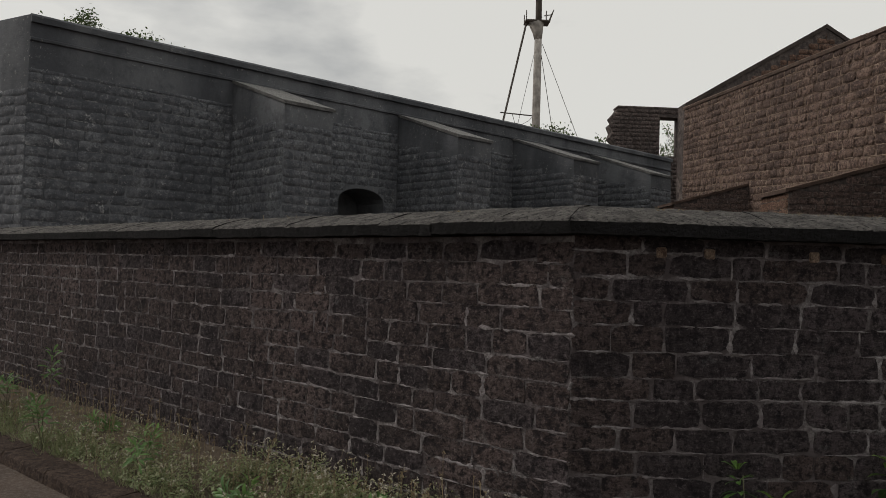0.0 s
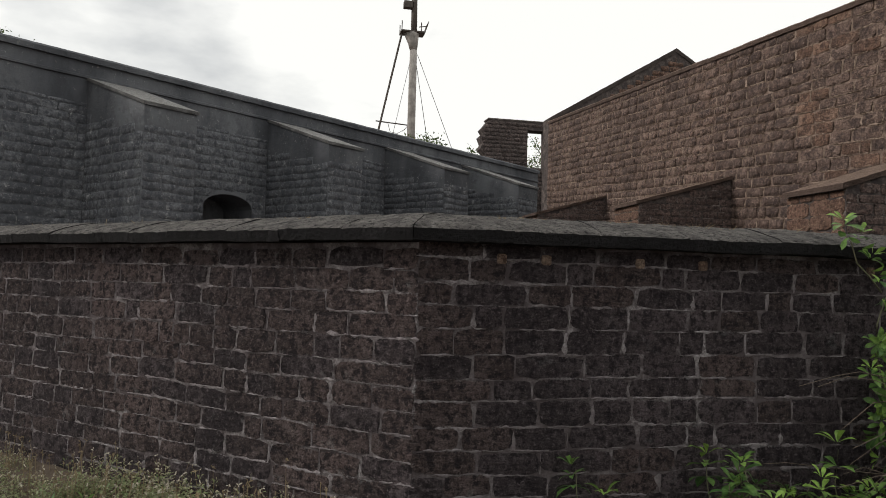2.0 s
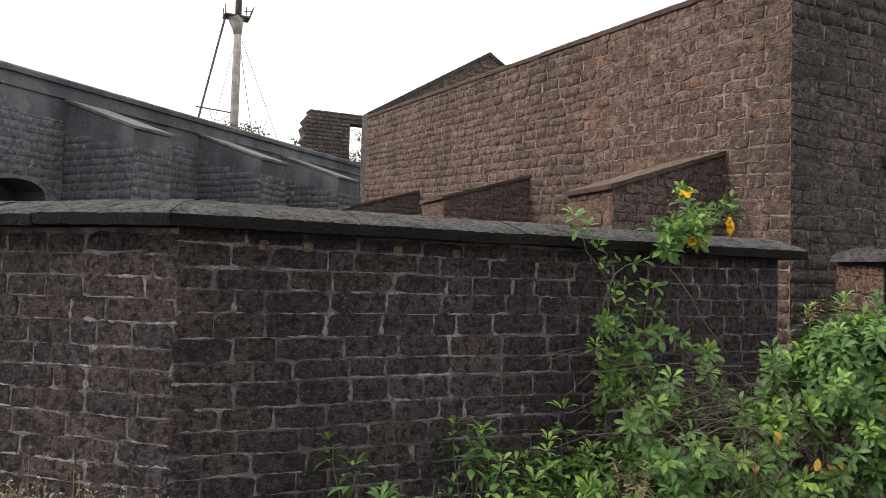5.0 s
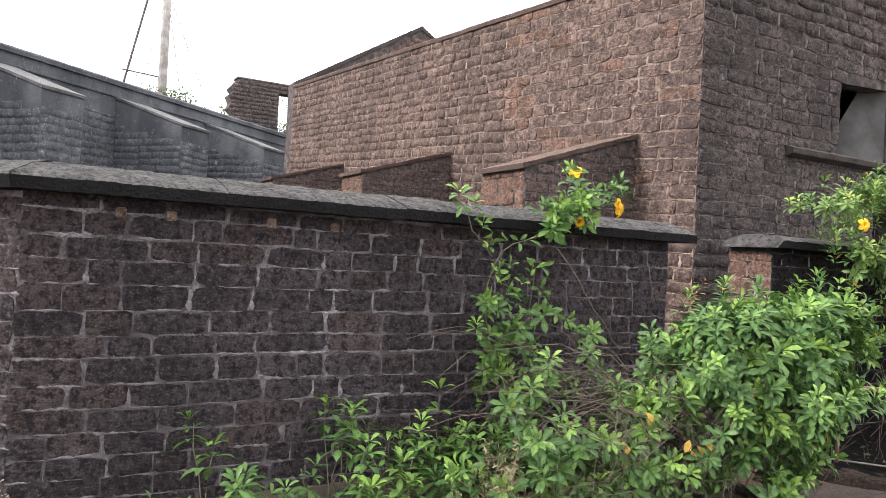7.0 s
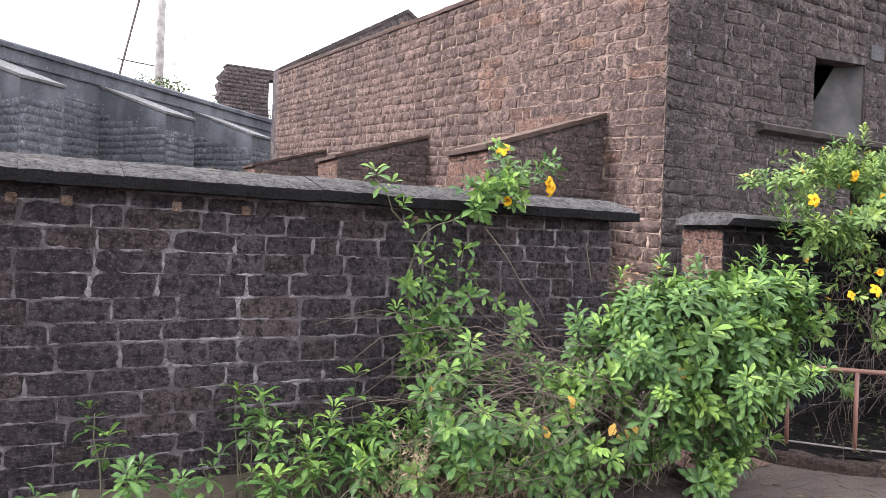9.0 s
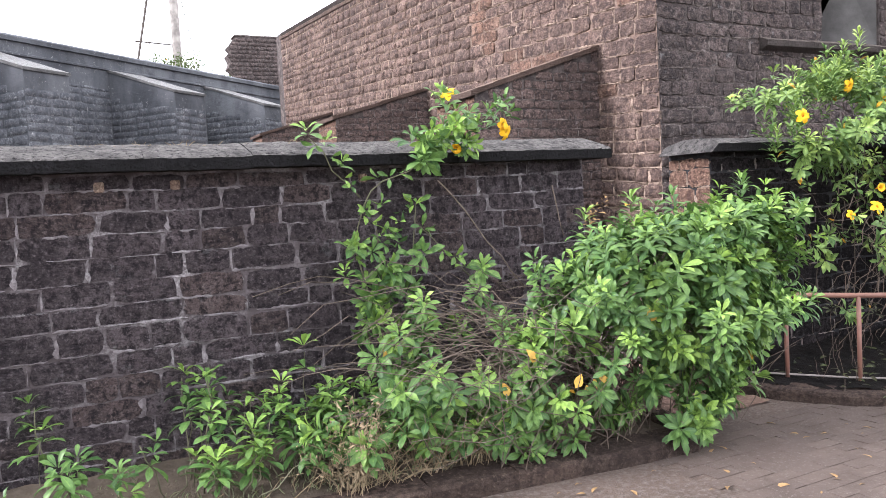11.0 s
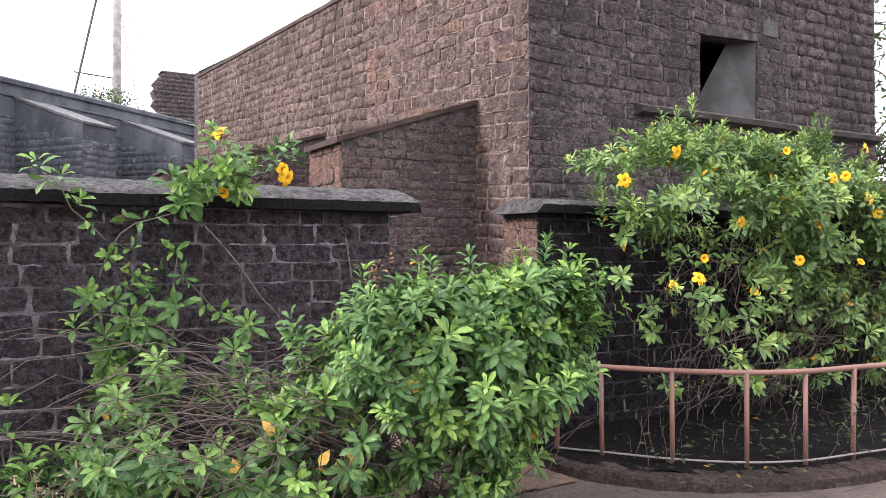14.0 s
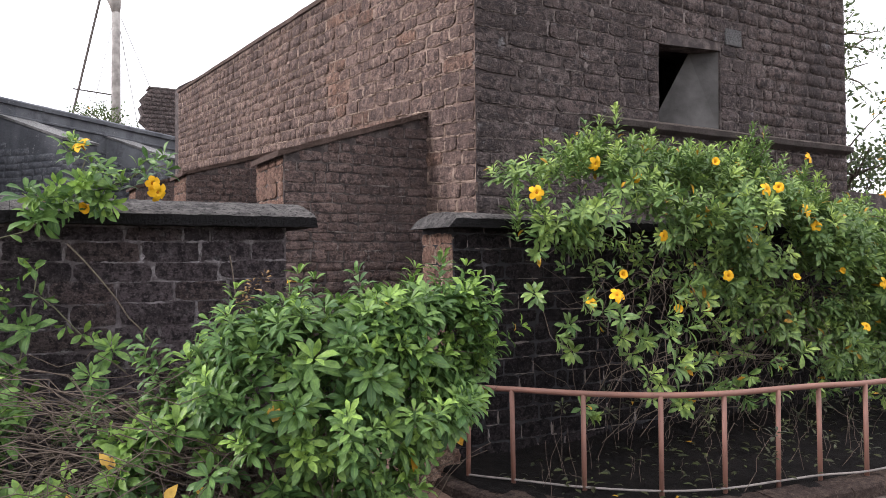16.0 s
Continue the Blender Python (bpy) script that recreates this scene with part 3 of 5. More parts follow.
WALL_T = 0.5
CORNER = Vector((0.985, 4.34, 0))
CH_U = Vector((0.735, -0.678, 0))
CH_LEN = 10.6
CH_O = CORNER - CH_U * CH_LEN
MAIN_LEN = 4.93
top = 1.98
main_poly = [(0, -0.05), (MAIN_LEN, -0.05), (MAIN_LEN, top), (0, top)]
wall_main = structure("wall_garden", prism("wall_garden", main_poly, [], CORNER, (1, 0, 0), WALL_T, M_MORTAR), "low boundary wall of soot-blackened laterite blocks with pale worn mortar", "wall")
ch_poly = [(0, -0.05), (CH_LEN, -0.05), (CH_LEN, top - 0.004), (0, top - 0.004)]
wall_ch = structure("wall_garden_angled", prism("wall_garden_angled", ch_poly, [], CH_O, CH_U, WALL_T, M_MORTAR), "angled run of the blackened laterite boundary wall", "wall")
COPE = [(0.15, 1.98), (0.168, 2.05), (0.13, 2.072), (0.02, 2.108), (-0.10, 2.142), (-0.22, 2.168), (-0.40, 2.162), (-0.62, 2.07), (-0.60, 1.982)]
MITRE = math.tan(radians(21.35))
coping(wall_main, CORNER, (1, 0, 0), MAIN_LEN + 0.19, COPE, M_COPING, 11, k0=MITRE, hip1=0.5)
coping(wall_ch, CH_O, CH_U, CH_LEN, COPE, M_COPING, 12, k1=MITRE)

# the second run of wall, past the gateway, with its end pier
P_O = Vector((7.31, 4.34, 0))
P_LEN = 9.0
p_poly = [(0, -0.05), (P_LEN, -0.05), (P_LEN, 2.03), (0, 2.03)]
wall_pier = structure("wall_gate_side", prism("wall_gate_side", p_poly, [], P_O, (1, 0, 0), WALL_T, M_MORTAR_FAR), "stained laterite boundary wall beside the gateway, shade darkened into its front stones, pier end reddish", "wall")
COPE2 = [(0.15, 2.005), (0.168, 2.075), (0.12, 2.098), (0.02, 2.125), (-0.10, 2.14), (-0.30, 2.14), (-0.46, 2.11), (-0.50, 2.08), (-0.50, 2.007)]
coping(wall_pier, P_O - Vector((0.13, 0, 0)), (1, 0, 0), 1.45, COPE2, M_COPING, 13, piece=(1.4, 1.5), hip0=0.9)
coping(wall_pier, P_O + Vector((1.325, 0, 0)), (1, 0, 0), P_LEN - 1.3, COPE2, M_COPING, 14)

# the large building
SX, SY, FY = 9.363, 25.6, 7.14
RISE = 0.073
side_len = SY - FY
side_poly = [(0, 0), (side_len, 0), (side_len, 7.73 - RISE * side_len), (0, 7.73)]
wall_side = structure("wall_building_side", prism("wall_building_side", side_poly, [], (SX, SY, 0), (0, -1, 0), 0.9, M_MORTAR_BROWN), "tall sunlit side wall of brown laterite blocks with buff mortar", "wall")
coping(wall_side, (SX, SY, 7.73), (0, -1, -RISE), side_len + 0.05, [(0.05, -0.1), (0.06, -0.02), (0.0, 0.02), (-0.85, 0.03), (-0.9, -0.1)], M_CAP, 15, piece=(1.2, 1.8))
FW = 8.05
WIN = [(3.27, 3.80), (4.64, 3.80), (4.66, 5.08), (3.29, 5.0)]
ARCH = [(4.35, 0.15), (5.75, 0.15), (5.75, 2.85)] + [(5.05 + 0.7 * math.cos(a), 2.85 + 0.7 * math.sin(a)) for a in (math.pi * i / 10 for i in range(1, 10))] + [(4.35, 2.85)]
wall_front = structure("wall_building_front", prism("wall_building_front", [(0.003, 0), (FW, 0), (FW - 0.02, 6.9), (0.003, 6.9)], [WIN, ARCH], (SX, FY, 0), (1, 0, 0), 0.3, M_MORTAR_FRONT), "tall front wall of dark lichened laterite with a deep square opening", "wall")
wall_far = structure("wall_building_gable", prism("wall_building_gable", [(0, 0), (10.1, 0), (10.1, 7.8), (5.0, 10.82), (0, 7.80)], [], (SX, SY + 0.01, 0), (1, 0, 0), 0.6, M_MORTAR_FRONT), "far gable wall of weathered brown laterite", "wall")
gl = math.hypot(5.0, 3.02)
coping(wall_far, (SX, SY + 0.01, 7.83), (5.0, 0, 3.02), gl, [(0.05, -0.12), (0.05, 0.03), (-0.65, 0.03), (-0.65, -0.12)], M_ROOFBAND, 16, piece=(1.2, 1.8))
coping(wall_far, (SX + 5.0, SY + 0.01, 10.85), (5.1, 0, -3.05), gl, [(0.05, -0.12), (0.05, 0.03), (-0.65, 0.03), (-0.65, -0.12)], M_ROOFBAND, 17, piece=(1.2, 1.8))
# unseen outer wall and slab, added to block sky light from the interior
structure("wall_building_back", prism("wall_building_back", [(0, 0), (SY - FY - 1.1, 0), (SY - FY - 1.1, 6.3), (0, 6.3)], [], (SX + FW - 0.02, FY + 1.105, 0), (0, 1, 0), 0.8, M_MORTAR_FRONT), "unseen plain wall added to close the large building", "wall")
bm = bmesh.new()
box(bm, (SX + 0.9, FY + 1.1, 6.0), (SX + FW - 0.8, SY, 6.25))
structure("ceiling", from_bm("ceiling", bm, M_CEMENT), "unseen flat slab added to keep sky light out of the interior", "ceiling")
structure("wall_low_right", prism("wall_low_right", [(0, 0), (7, 0), (7, 2.95), (0, 3.05)], [], (SX + FW - 0.02, FY + 0.35, 0), (1, 0, 0), 0.6, M_MORTAR_FRONT), "low dark wall joining the large building", "wall")

# string course, splayed cement reveal and pale stone of the front
coping(wall_front, (SX + 1.9, FY, 3.62), (1, 0, 0), FW - 1.95, [(0.16, 0.05), (0.17, 0.13), (0.0, 0.2), (-0.04, 0.2), (-0.04, 0.0), (0.03, 0.0)], M_ROOFBAND, 18, piece=(0.9, 1.4), name="ledge_stone")
WIN2 = [(3.1, 3.80), (5.4, 3.80), (5.4, 5.2), (3.1, 5.2)]
ARCH2 = [(4.3, 0.15), (5.8, 0.15), (5.8, 3.6), (4.3, 3.6)]
part("inner_wall", prism("inner_wall", [(0.003, 0), (FW, 0), (FW - 0.02, 6.9), (0.003, 6.9)], [WIN2, ARCH2], (SX, FY + 0.302, 0), (1, 0, 0), 0.8, M_MORTAR_FRONT), wall_front)
bm = bmesh.new()
x1 = SX + 4.645
face = [(x1, FY + 0.03, 3.80), (x1 + 0.02, FY + 0.03, 5.08), (x1 - 0.3, FY + 0.36, 5.08), (SX + 3.75, FY + 0.7, 3.80)]
vs = [bm.verts.new(p) for p in face] + [bm.verts.new((p[0] + 0.08, p[1] + 0.03, p[2])) for p in face]
for f in ((0, 1, 2, 3), (4, 5, 6, 7), (0, 1, 5, 4), (1, 2, 6, 5), (2, 3, 7, 6), (3, 0, 4, 7)):
    bm.faces.new([vs[i] for i in f])
part("window_reveal", from_bm("window_reveal", bm, M_CEMENT), wall_front, "splayed grey cement reveal")
bm = bmesh.new()
box(bm, (SX + 4.76, FY - 0.035, 5.19), (SX + 5.15, FY + 0.05, 5.46), 0.008)
part("marker_stone", from_bm("marker_stone", bm, M_SLAB), wall_front, "pale grey square stone")

# sloping buttresses against the side wall
BUTTRESS = []
for i, (by, tip, head) in enumerate(((8.39, 3.13, 3.81), (14.17, 3.51, 4.12), (20.47, 3.83, 4.42))):
    run, up = SX - 7.26, head - tip
    poly = [(0, 0), (run, 0), (run, head), (0, tip)]
    b = structure("buttress", prism("buttress", poly, [], (7.26, by, 0), (1, 0, 0), 1.15, M_MORTAR_FRONT), "sloping laterite buttress against the tall side wall, reddish end", "buttress")
    b["group"] = "buttresses of the side wall"
    coping(b, (7.17, by, tip - 0.03), (run, 0, up), math.hypot(run, up) + 0.09, [(0.05, 0.0), (0.06, 0.07), (-1.21, 0.07), (-1.2, 0.0)], M_CAP, 20 + i, piece=(0.6, 0.9), name="cap_stone")
    BUTTRESS.append((b, poly, by, tip))

# the long soot-black wall
LO, LU, LL = Vector((-9.52, 18.92, 0)), Vector((0.77715, 0.62932, 0)), 28.9
LN = Vector((LU.y, -LU.x, 0))
NICHE = [(9.2, 0.8), (11.05, 0.8), (11.05, 4.05)] + [(10.125 + 0.925 * math.cos(a), 4.05 + 0.42 * math.sin(a)) for a in (math.pi * i / 10 for i in range(1, 10))] + [(9.2, 4.05)]
long_poly = [(0, 0), (LL, 0), (LL, 7.72), (0, 7.72)]
wall_long = structure("wall_long", prism("wall_long", long_poly, [NICHE], LO, LU, 1.6, M_PLASTER), "long soot-black rampart wall of plastered stone with buttresses", "wall")
coping(wall_long, LO, LU, LL, [(0.10, 7.62), (0.12, 7.76), (0.0, 7.84), (-1.5, 7.84), (-1.65, 7.62)], M_PLASTER, 30, piece=(2.0, 3.2))
coping(wall_long, LO, LU, LL, [(0.06, 7.18), (0.07, 7.24), (-0.05, 7.30), (-0.05, 7.16)], M_PLASTER, 31, piece=(2.0, 3.2), name="string_stone")
bm = bmesh.new()
nb = LO + LU * 8.9 - LN * 1.6
vs = [bm.verts.new(nb + LU * u - LN * n + Vector((0, 0, z))) for u in (0, 2.5) for n in (0, 0.3) for z in (0.5, 5.0)]
bmesh.ops.convex_hull(bm, input=vs)
part("niche_back", from_bm("niche_back", bm, M_PLASTER), wall_long, "black inner face of the arched recess")
RU = Vector((0.86, -0.51, 0)).normalized()
wall_return = structure("wall_long_return", prism("wall_long_return", [(0, 0), (16, 0), (16, 7.82), (0, 7.82)], [], LO - RU * 16, RU, 1.2, M_PLASTER), "return of the black rampart wall", "wall")
for i, s in enumerate((5.39, 11.59, 17.4, 22.44)):
    bm = bmesh.new()
    w, pr, zt, zb = 1.5, 3.1, 7.12, 6.06
    q = lambda u, n, z: bm.verts.new(LO + LU * u + LN * n + Vector((0, 0, z)))
    v = [q(s, 0, 0), q(s + w, 0, 0), q(s + w, pr, 0), q(s, pr, 0), q(s, 0, zt), q(s + w, 0, zt), q(s + w, pr, zb), q(s, pr, zb)]
    for f in ((0, 1, 2, 3), (4, 5, 6, 7), (0, 1, 5, 4), (1, 2, 6, 5), (2, 3, 7, 6), (3, 0, 4, 7)):
        bm.faces.new([v[j] for j in f])
    b = structure("rampart_buttress", from_bm("rampart_buttress", bm, M_PLASTER), "black stone rampart buttress with pale sloping top", "buttress")
    b["group"] = "buttresses of the rampart"
    bm = bmesh.new()
    o = 0.05
    v = [q(s - o, -0.02, zt + 0.01), q(s + w + o, -0.02, zt + 0.01), q(s + w + o, pr + o, zb), q(s - o, pr + o, zb)]
    v += [bm.verts.new(a.co + Vector((0, 0, 0.09))) for a in v]
    for f in ((0, 1, 2, 3), (4, 5, 6, 7), (0, 1, 5, 4), (1, 2, 6, 5), (2, 3, 7, 6), (3, 0, 4, 7)):
        bm.faces.new([v[j] for j in f])
    part("sloping_slab", from_bm("sloping_slab", bm, M_SLAB), b, "pale grey rendered slab")
    poly = [(0, 0), (w, 0), (w, zb - 0.5), (0, zb - 0.5)]
    courses(b, poly, [], LO + LU * s + LN * pr, LU, 0.25, (0.45, 0.9), M_FAR, 60 + i, proud=0.004, joint=0.01, wander=0.04, dab=(M_DAB_FAR, 0.25, 0.1, 0.014))
    poly = [(0, 0), (pr, 0), (pr, zb - 0.5), (0, zt - 0.9)]
    courses(b, poly, [], LO + LU * s, LN, 0.25, (0.45, 0.9), M_FAR, 70 + i, proud=0.004, joint=0.01, wander=0.04)

# the broken wall with a window, far behind
ruin_poly = [(0.35, 0), (10, 0), (10, 10.4), (3.75, 10.55), (0.42, 10.45), (0.2, 10.15), (0.02, 9.95), (0.16, 9.75), (-0.04, 9.55), (0.1, 9.2), (-0.02, 8.9), (0.3, 8.6), (0.2, 8.2)]
RWIN = [(2.56, 8.05), (3.6, 8.05), (3.6, 10.05), (2.56, 10.05)]
wall_ruin = structure("wall_ruin", prism("wall_ruin", ruin_poly, [RWIN], (10.0, 37.8, 0), (1, 0, 0), 0.8, M_MORTAR_FRONT), "broken brick wall with an empty window opening", "wall")
bm = bmesh.new()
box(bm, (10.36, 37.77, 10.47), (14.5, 38.65, 10.56), 0.02)
part("cap_stone", from_bm("cap_stone", bm, M_FRONT), wall_ruin)


# ---- kerbs and beds ----
def kerb_line(name, pts, width, h, mat, label, seed):
    """Kerb stones along a polyline whose outer edge is given."""
    holder = structure(name, None, label, "kerb")
    pts = [Vector((*p, 0)) for p in pts]
    for i, (a, b) in enumerate(zip(pts, pts[1:])):
        coping(holder, a, b - a, (b - a).length, [(0.0, -0.02), (-0.01, h - 0.02), (-0.03, h), (-width + 0.01, h + 0.01), (-width, -0.02)], mat, seed + i, piece=(0.35, 0.6), name="kerb_stone")
    return holder


K_C = Vector((0.4, 3.22, 0))
k0 = K_C - CH_U * 10
kerb_line("kerb_bed", [(k0.x, k0.y), (K_C.x, K_C.y), (3.9, 3.17), (5.72, 2.98), (5.98, 3.15), (6.02, 3.6)], 0.26, 0.10, M_KERB, "worn dark laterite kerb round the flower bed", 200)
ARC = [(7.0, 4.4), (7.0, 4.0), (7.08, 3.5), (7.32, 3.08), (7.68, 2.76), (8.15, 2.52), (8.7, 2.38), (9.4, 2.3), (10.4, 2.2), (13.5, 2.0)]
kerb_line("kerb_round_bed", ARC, 0.24, 0.09, M_KERB, "curved dark stone kerb under the railing", 220)


def bed(name, quads, mat, label, low=0.07, high=0.16, nu=60, nv=10):
    vs, fs = [], []
    for a, b, c, d in quads:
        o = len(vs)
        for i in range(nu + 1):
            for j in range(nv + 1):
                f, g = i / nu, j / nv
                p = (Vector(a) * (1 - f) + Vector(b) * f) * (1 - g) + (Vector(d) * (1 - f) + Vector(c) * f) * g
                z = low + (high - low) * g + 0.035 * noise.noise(Vector((p.x * 3, p.y * 3, 1))) + 0.015 * noise.noise(Vector((p.x * 11, p.y * 11, 4)))
                vs.append((p.x, p.y, z))
        for i in range(nu):
            for j in range(nv):
                q = o + i * (nv + 1) + j
                fs.append((q, q + nv + 1, q + nv + 2, q + 1))
    return structure(name, mesh_of(name, vs, fs, mat, True), label, "soil")


ki = Vector((0.5, 3.45, 0))
wl = CORNER + Vector((0, 0.05, 0))
bed("flower_bed", [((ki.x, ki.y), (5.9, 3.2), (5.9, 4.4), (wl.x, wl.y)), ((ki.x - 7.35, ki.y + 6.78), (ki.x, ki.y), (wl.x, wl.y), (wl.x - 7.35, wl.y + 6.78))], M_SOIL, "dry earth flower bed at the foot of the wall", 0.08, 0.2)
inner = [(7.12, 4.3)] + [(x + 0.07, y + 0.13) for x, y in ARC[2:]]
bed("round_flower_bed", [(p, q, (q[0], 4.4), (p[0], 4.4)) for p, q in zip(inner, inner[1:])], M_SHADE_SOIL, "earth of the round bed behind the railing, shade painted into its colour", 0.09, 0.15, 14, 14)


bed("gateway_path", [((6.05, 3.5), (7.0, 3.5), (7.25, 7.0), (5.95, 7.0))], M_EARTH, "trodden reddish earth in the gateway", 0.012, 0.02, 20, 40)

# ---- the mast ----
mast = tagged(new("signal_mast"), "tall rust-streaked white steel mast with platform and stays", "mast")
mast.location = (17.1, 105, 0)
bm = bmesh.new()
tube(bm, [(0, 0, 0), (0, 0, 30), (0, 0, 36.5)], 0.62, 0.5, 14)
part("pole", from_bm("pole", bm, M_MAST, True), mast)
bm = bmesh.new()
tube(bm, [(0, 0, 36.5), (-0.05, 0, 42), (-0.05, 0, 56)], 0.46, 0.4, 12)
part("topmast", from_bm("topmast", bm, M_STEEL, True), mast, "dark upper pole")
bm = bmesh.new()
tube(bm, [(0, 0, 35.2), (-0.1, 0, 36.2), (-0.25, 0, 37.0), (-0.3, 0, 37.6)], 0.52, 1.15, 14)
part("flared_head", from_bm("flared_head", bm, M_MAST, True), mast)
bm = bmesh.new()
box(bm, (-2.0, -1.1, 37.5), (1.5, 1.1, 37.75), 0.04)
part("platform", from_bm("platform", bm, M_STEEL), mast)
for pts in ([(-1.9, -1, 37.7), (-1.9, -1, 39.0)], [(-1.9, 1, 37.7), (-1.9, 1, 39.0)], [(1.45, -1, 37.7), (1.95, -1, 39.2)], [(1.45, 1, 37.7), (1.95, 1, 39.2)], [(0.9, -1, 37.7), (0.9, -1, 39.0)], [(1.95, -1, 39.2), (1.95, 1, 39.2), (0.9, 1, 39.0)], [(1.7, -1, 38.4), (1.7, 1, 38.4)]):
    bm = bmesh.new()
    tube(bm, pts, 0.07)
    part("platform_rail", from_bm("platform_rail", bm, M_STEEL), mast)
bm = bmesh.new()
box(bm, (-1.6, -0.5, 41.2), (-0.3, 0.5, 42.2), 0.05)
part("lamp_box", from_bm("lamp_box", bm, M_STEEL), mast)
for name, a, b, r in (("strut", (-1.75, 0, 37.5), (-6.6, 0, 14), 0.16), ("stay", (-0.5, 0, 33.2), (-3.6, 0, 18), 0.035), ("stay", (0.6, 0, 34.6), (7.6, 0, 17.5), 0.04), ("stay", (0.5, 0, 33.0), (3.2, 0, 17.5), 0.045), ("crossbar", (-5.1, 0, 24.6), (-0.4, 0, 24.3), 0.09)):
    bm = bmesh.new()
    tube(bm, [a, b], r)
    part(name, from_bm(name, bm, M_STEEL), mast)
bm = bmesh.new()
tube(bm, [(-3.4, 0, 24.5), (-3.0, 0, 23.2), (-2.0, 0, 23.0), (-1.0, 0, 23.6), (-0.5, 0, 24.2)], 0.04)
part("loose_wire", from_bm("loose_wire", bm, M_STEEL), mast)

# ---- broken stones at the pier's foot ----
def rubble(x, y, r, h, seed):
    """A lump of crumbling laterite: a pulled sphere, roughened at two scales."""
    bm = bmesh.new()
    bmesh.ops.create_icosphere(bm, subdivisions=4, radius=1.0)
    for v in bm.verts:
        d = v.co.normalized()
        k2 = 1 + 0.3 * noise.noise(d * 1.7 + Vector((seed, 0, 0))) + 0.16 * noise.noise(d * 5 + Vector((0, seed, 0))) + 0.06 * noise.noise(d * 13)
        v.co = Vector((d.x * r * k2, d.y * r * k2, max(-0.02, (d.z * 0.5 + 0.42) * h * k2)))
    ob = tagged(new("rubble_stone", from_bm("rubble_stone", bm, M_RED, True)), "crumbling reddish laterite lump at the foot of the pier", "stone", "broken stones at the pier")
    ob.location = (x, y, 0.02)


for x, y, r, h in ((7.16, 4.33, 0.15, 0.44), (6.97, 4.2, 0.1, 0.16), (7.0, 4.5, 0.09, 0.2)):
    rubble(x, y, r, h, x * 3)

# ---- the railing ----
rail_pts = [Vector(p) for p in ((7.10, 4.28, 0), (7.19, 3.95, 0), (7.40, 3.66, 0), (7.71, 3.24, 0), (8.10, 2.89, 0), (8.52, 2.70, 0), (8.99, 2.62, 0), (9.38, 2.55, 0), (9.77, 2.43, 0), (10.4, 2.4, 0), (11.1, 2.37, 0), (11.8, 2.33, 0))]


def spline(pts, per=6):
    out = []
    for i in range(1, len(pts) - 2):
        p0, p1, p2, p3 = pts[i - 1:i + 3]
        for j in range(per):
            t = j / per
            out.append(0.5 * ((2 * p1) + (p2 - p0) * t + (2 * p0 - 5 * p1 + 4 * p2 - p3) * t * t + (3 * p1 - p0 - 3 * p2 + p3) * t ** 3))
    out.append(pts[-2])
    return out


railing = tagged(new("garden_railing"), "low curved pipe railing in faded red paint", "railing")
sp = spline(rail_pts)
bm = bmesh.new()
tube(bm, [p + Vector((0, 0, 0.79)) for p in sp], 0.021, n=10)
part("top_rail", from_bm("top_rail", bm, M_REDPAINT, True), railing)
bm = bmesh.new()
tube(bm, [p + Vector((0, -0.012, 0.135)) for p in sp], 0.0085, n=8)
part("bottom_rail", from_bm("bottom_rail", bm, M_PIPE, True), railing, "thin bare grey pipe")
bm = bmesh.new()
tube(bm, [(0, 0, 0.03), (0, 0, 0.785)], 0.018, n=10)
post_me = from_bm("post", bm, M_REDPAINT, True)
for p in rail_pts[1:-1]:
    part("post", post_me, railing, m=pose(p.x, p.y, 0, random.uniform(-1, 1), random.uniform(-1, 1), 0))

# ---- plants ----
rg = np.random.default_rng(5)


def unit():
    d = rg.normal(0, 1, 3)
    return d / np.linalg.norm(d)


def flower_mesh(name, size, openness):
    """A five-petalled trumpet: a narrow throat and broad overlapping lobes."""
    vs, fs = [], []
    for i in range(5):
        a = 2 * math.pi * i / 5
        ca, sa = math.cos(a), math.sin(a)
        o = len(vs)
        for r, w, z in ((0.08, 0.06, 0.0), (0.20, 0.16, 0.28), (0.45, 0.36, 0.42 - 0.1 * openness), (0.80, 0.34, 0.42 - 0.25 * openness), (0.98, 0.10, 0.34 - 0.35 * openness)):
            for s in (-1, 0, 1):
                x, y = r * openness + 0.1 * (1 - openness), s * w
                vs.append(((x * ca - y * sa) * size, (x * sa + y * ca) * size, (z + (0.04 if s else 0) + (1 - openness) * r * 0.8) * size))
        for j in range(4):
            for k2 in range(2):
                q = o + j * 3 + k2
                fs.append((q, q + 1, q + 4, q + 3))
    return mesh_of(name, vs, fs, M_PETAL, True)


FLOWERS = [flower_mesh("flower", 0.066, 1.0), flower_mesh("flower", 0.06, 0.8), flower_mesh("flower", 0.066, 0.5)]


bm = bmesh.new()
tube(bm, [(0, 0, -0.03), (0, 0, -0.004), (0, 0, 0.012)], 0.004, 0.011, 8)
THROAT = from_bm("throat", bm, M_THROAT, True)


def flower(parent, p, toward, i):
    d = Vector(toward).normalized()
    M = Matrix.Translation(p) @ d.to_track_quat("Z", "Y").to_matrix().to_4x4() @ pose(0, 0, 0, 0, 0, 40 * i)
    f = part("flower", FLOWERS[i % 3], parent, "golden yellow trumpet flower" if i < 1 else "", m=M)
    part("throat", THROAT, f, "orange throat" if i < 1 else "")


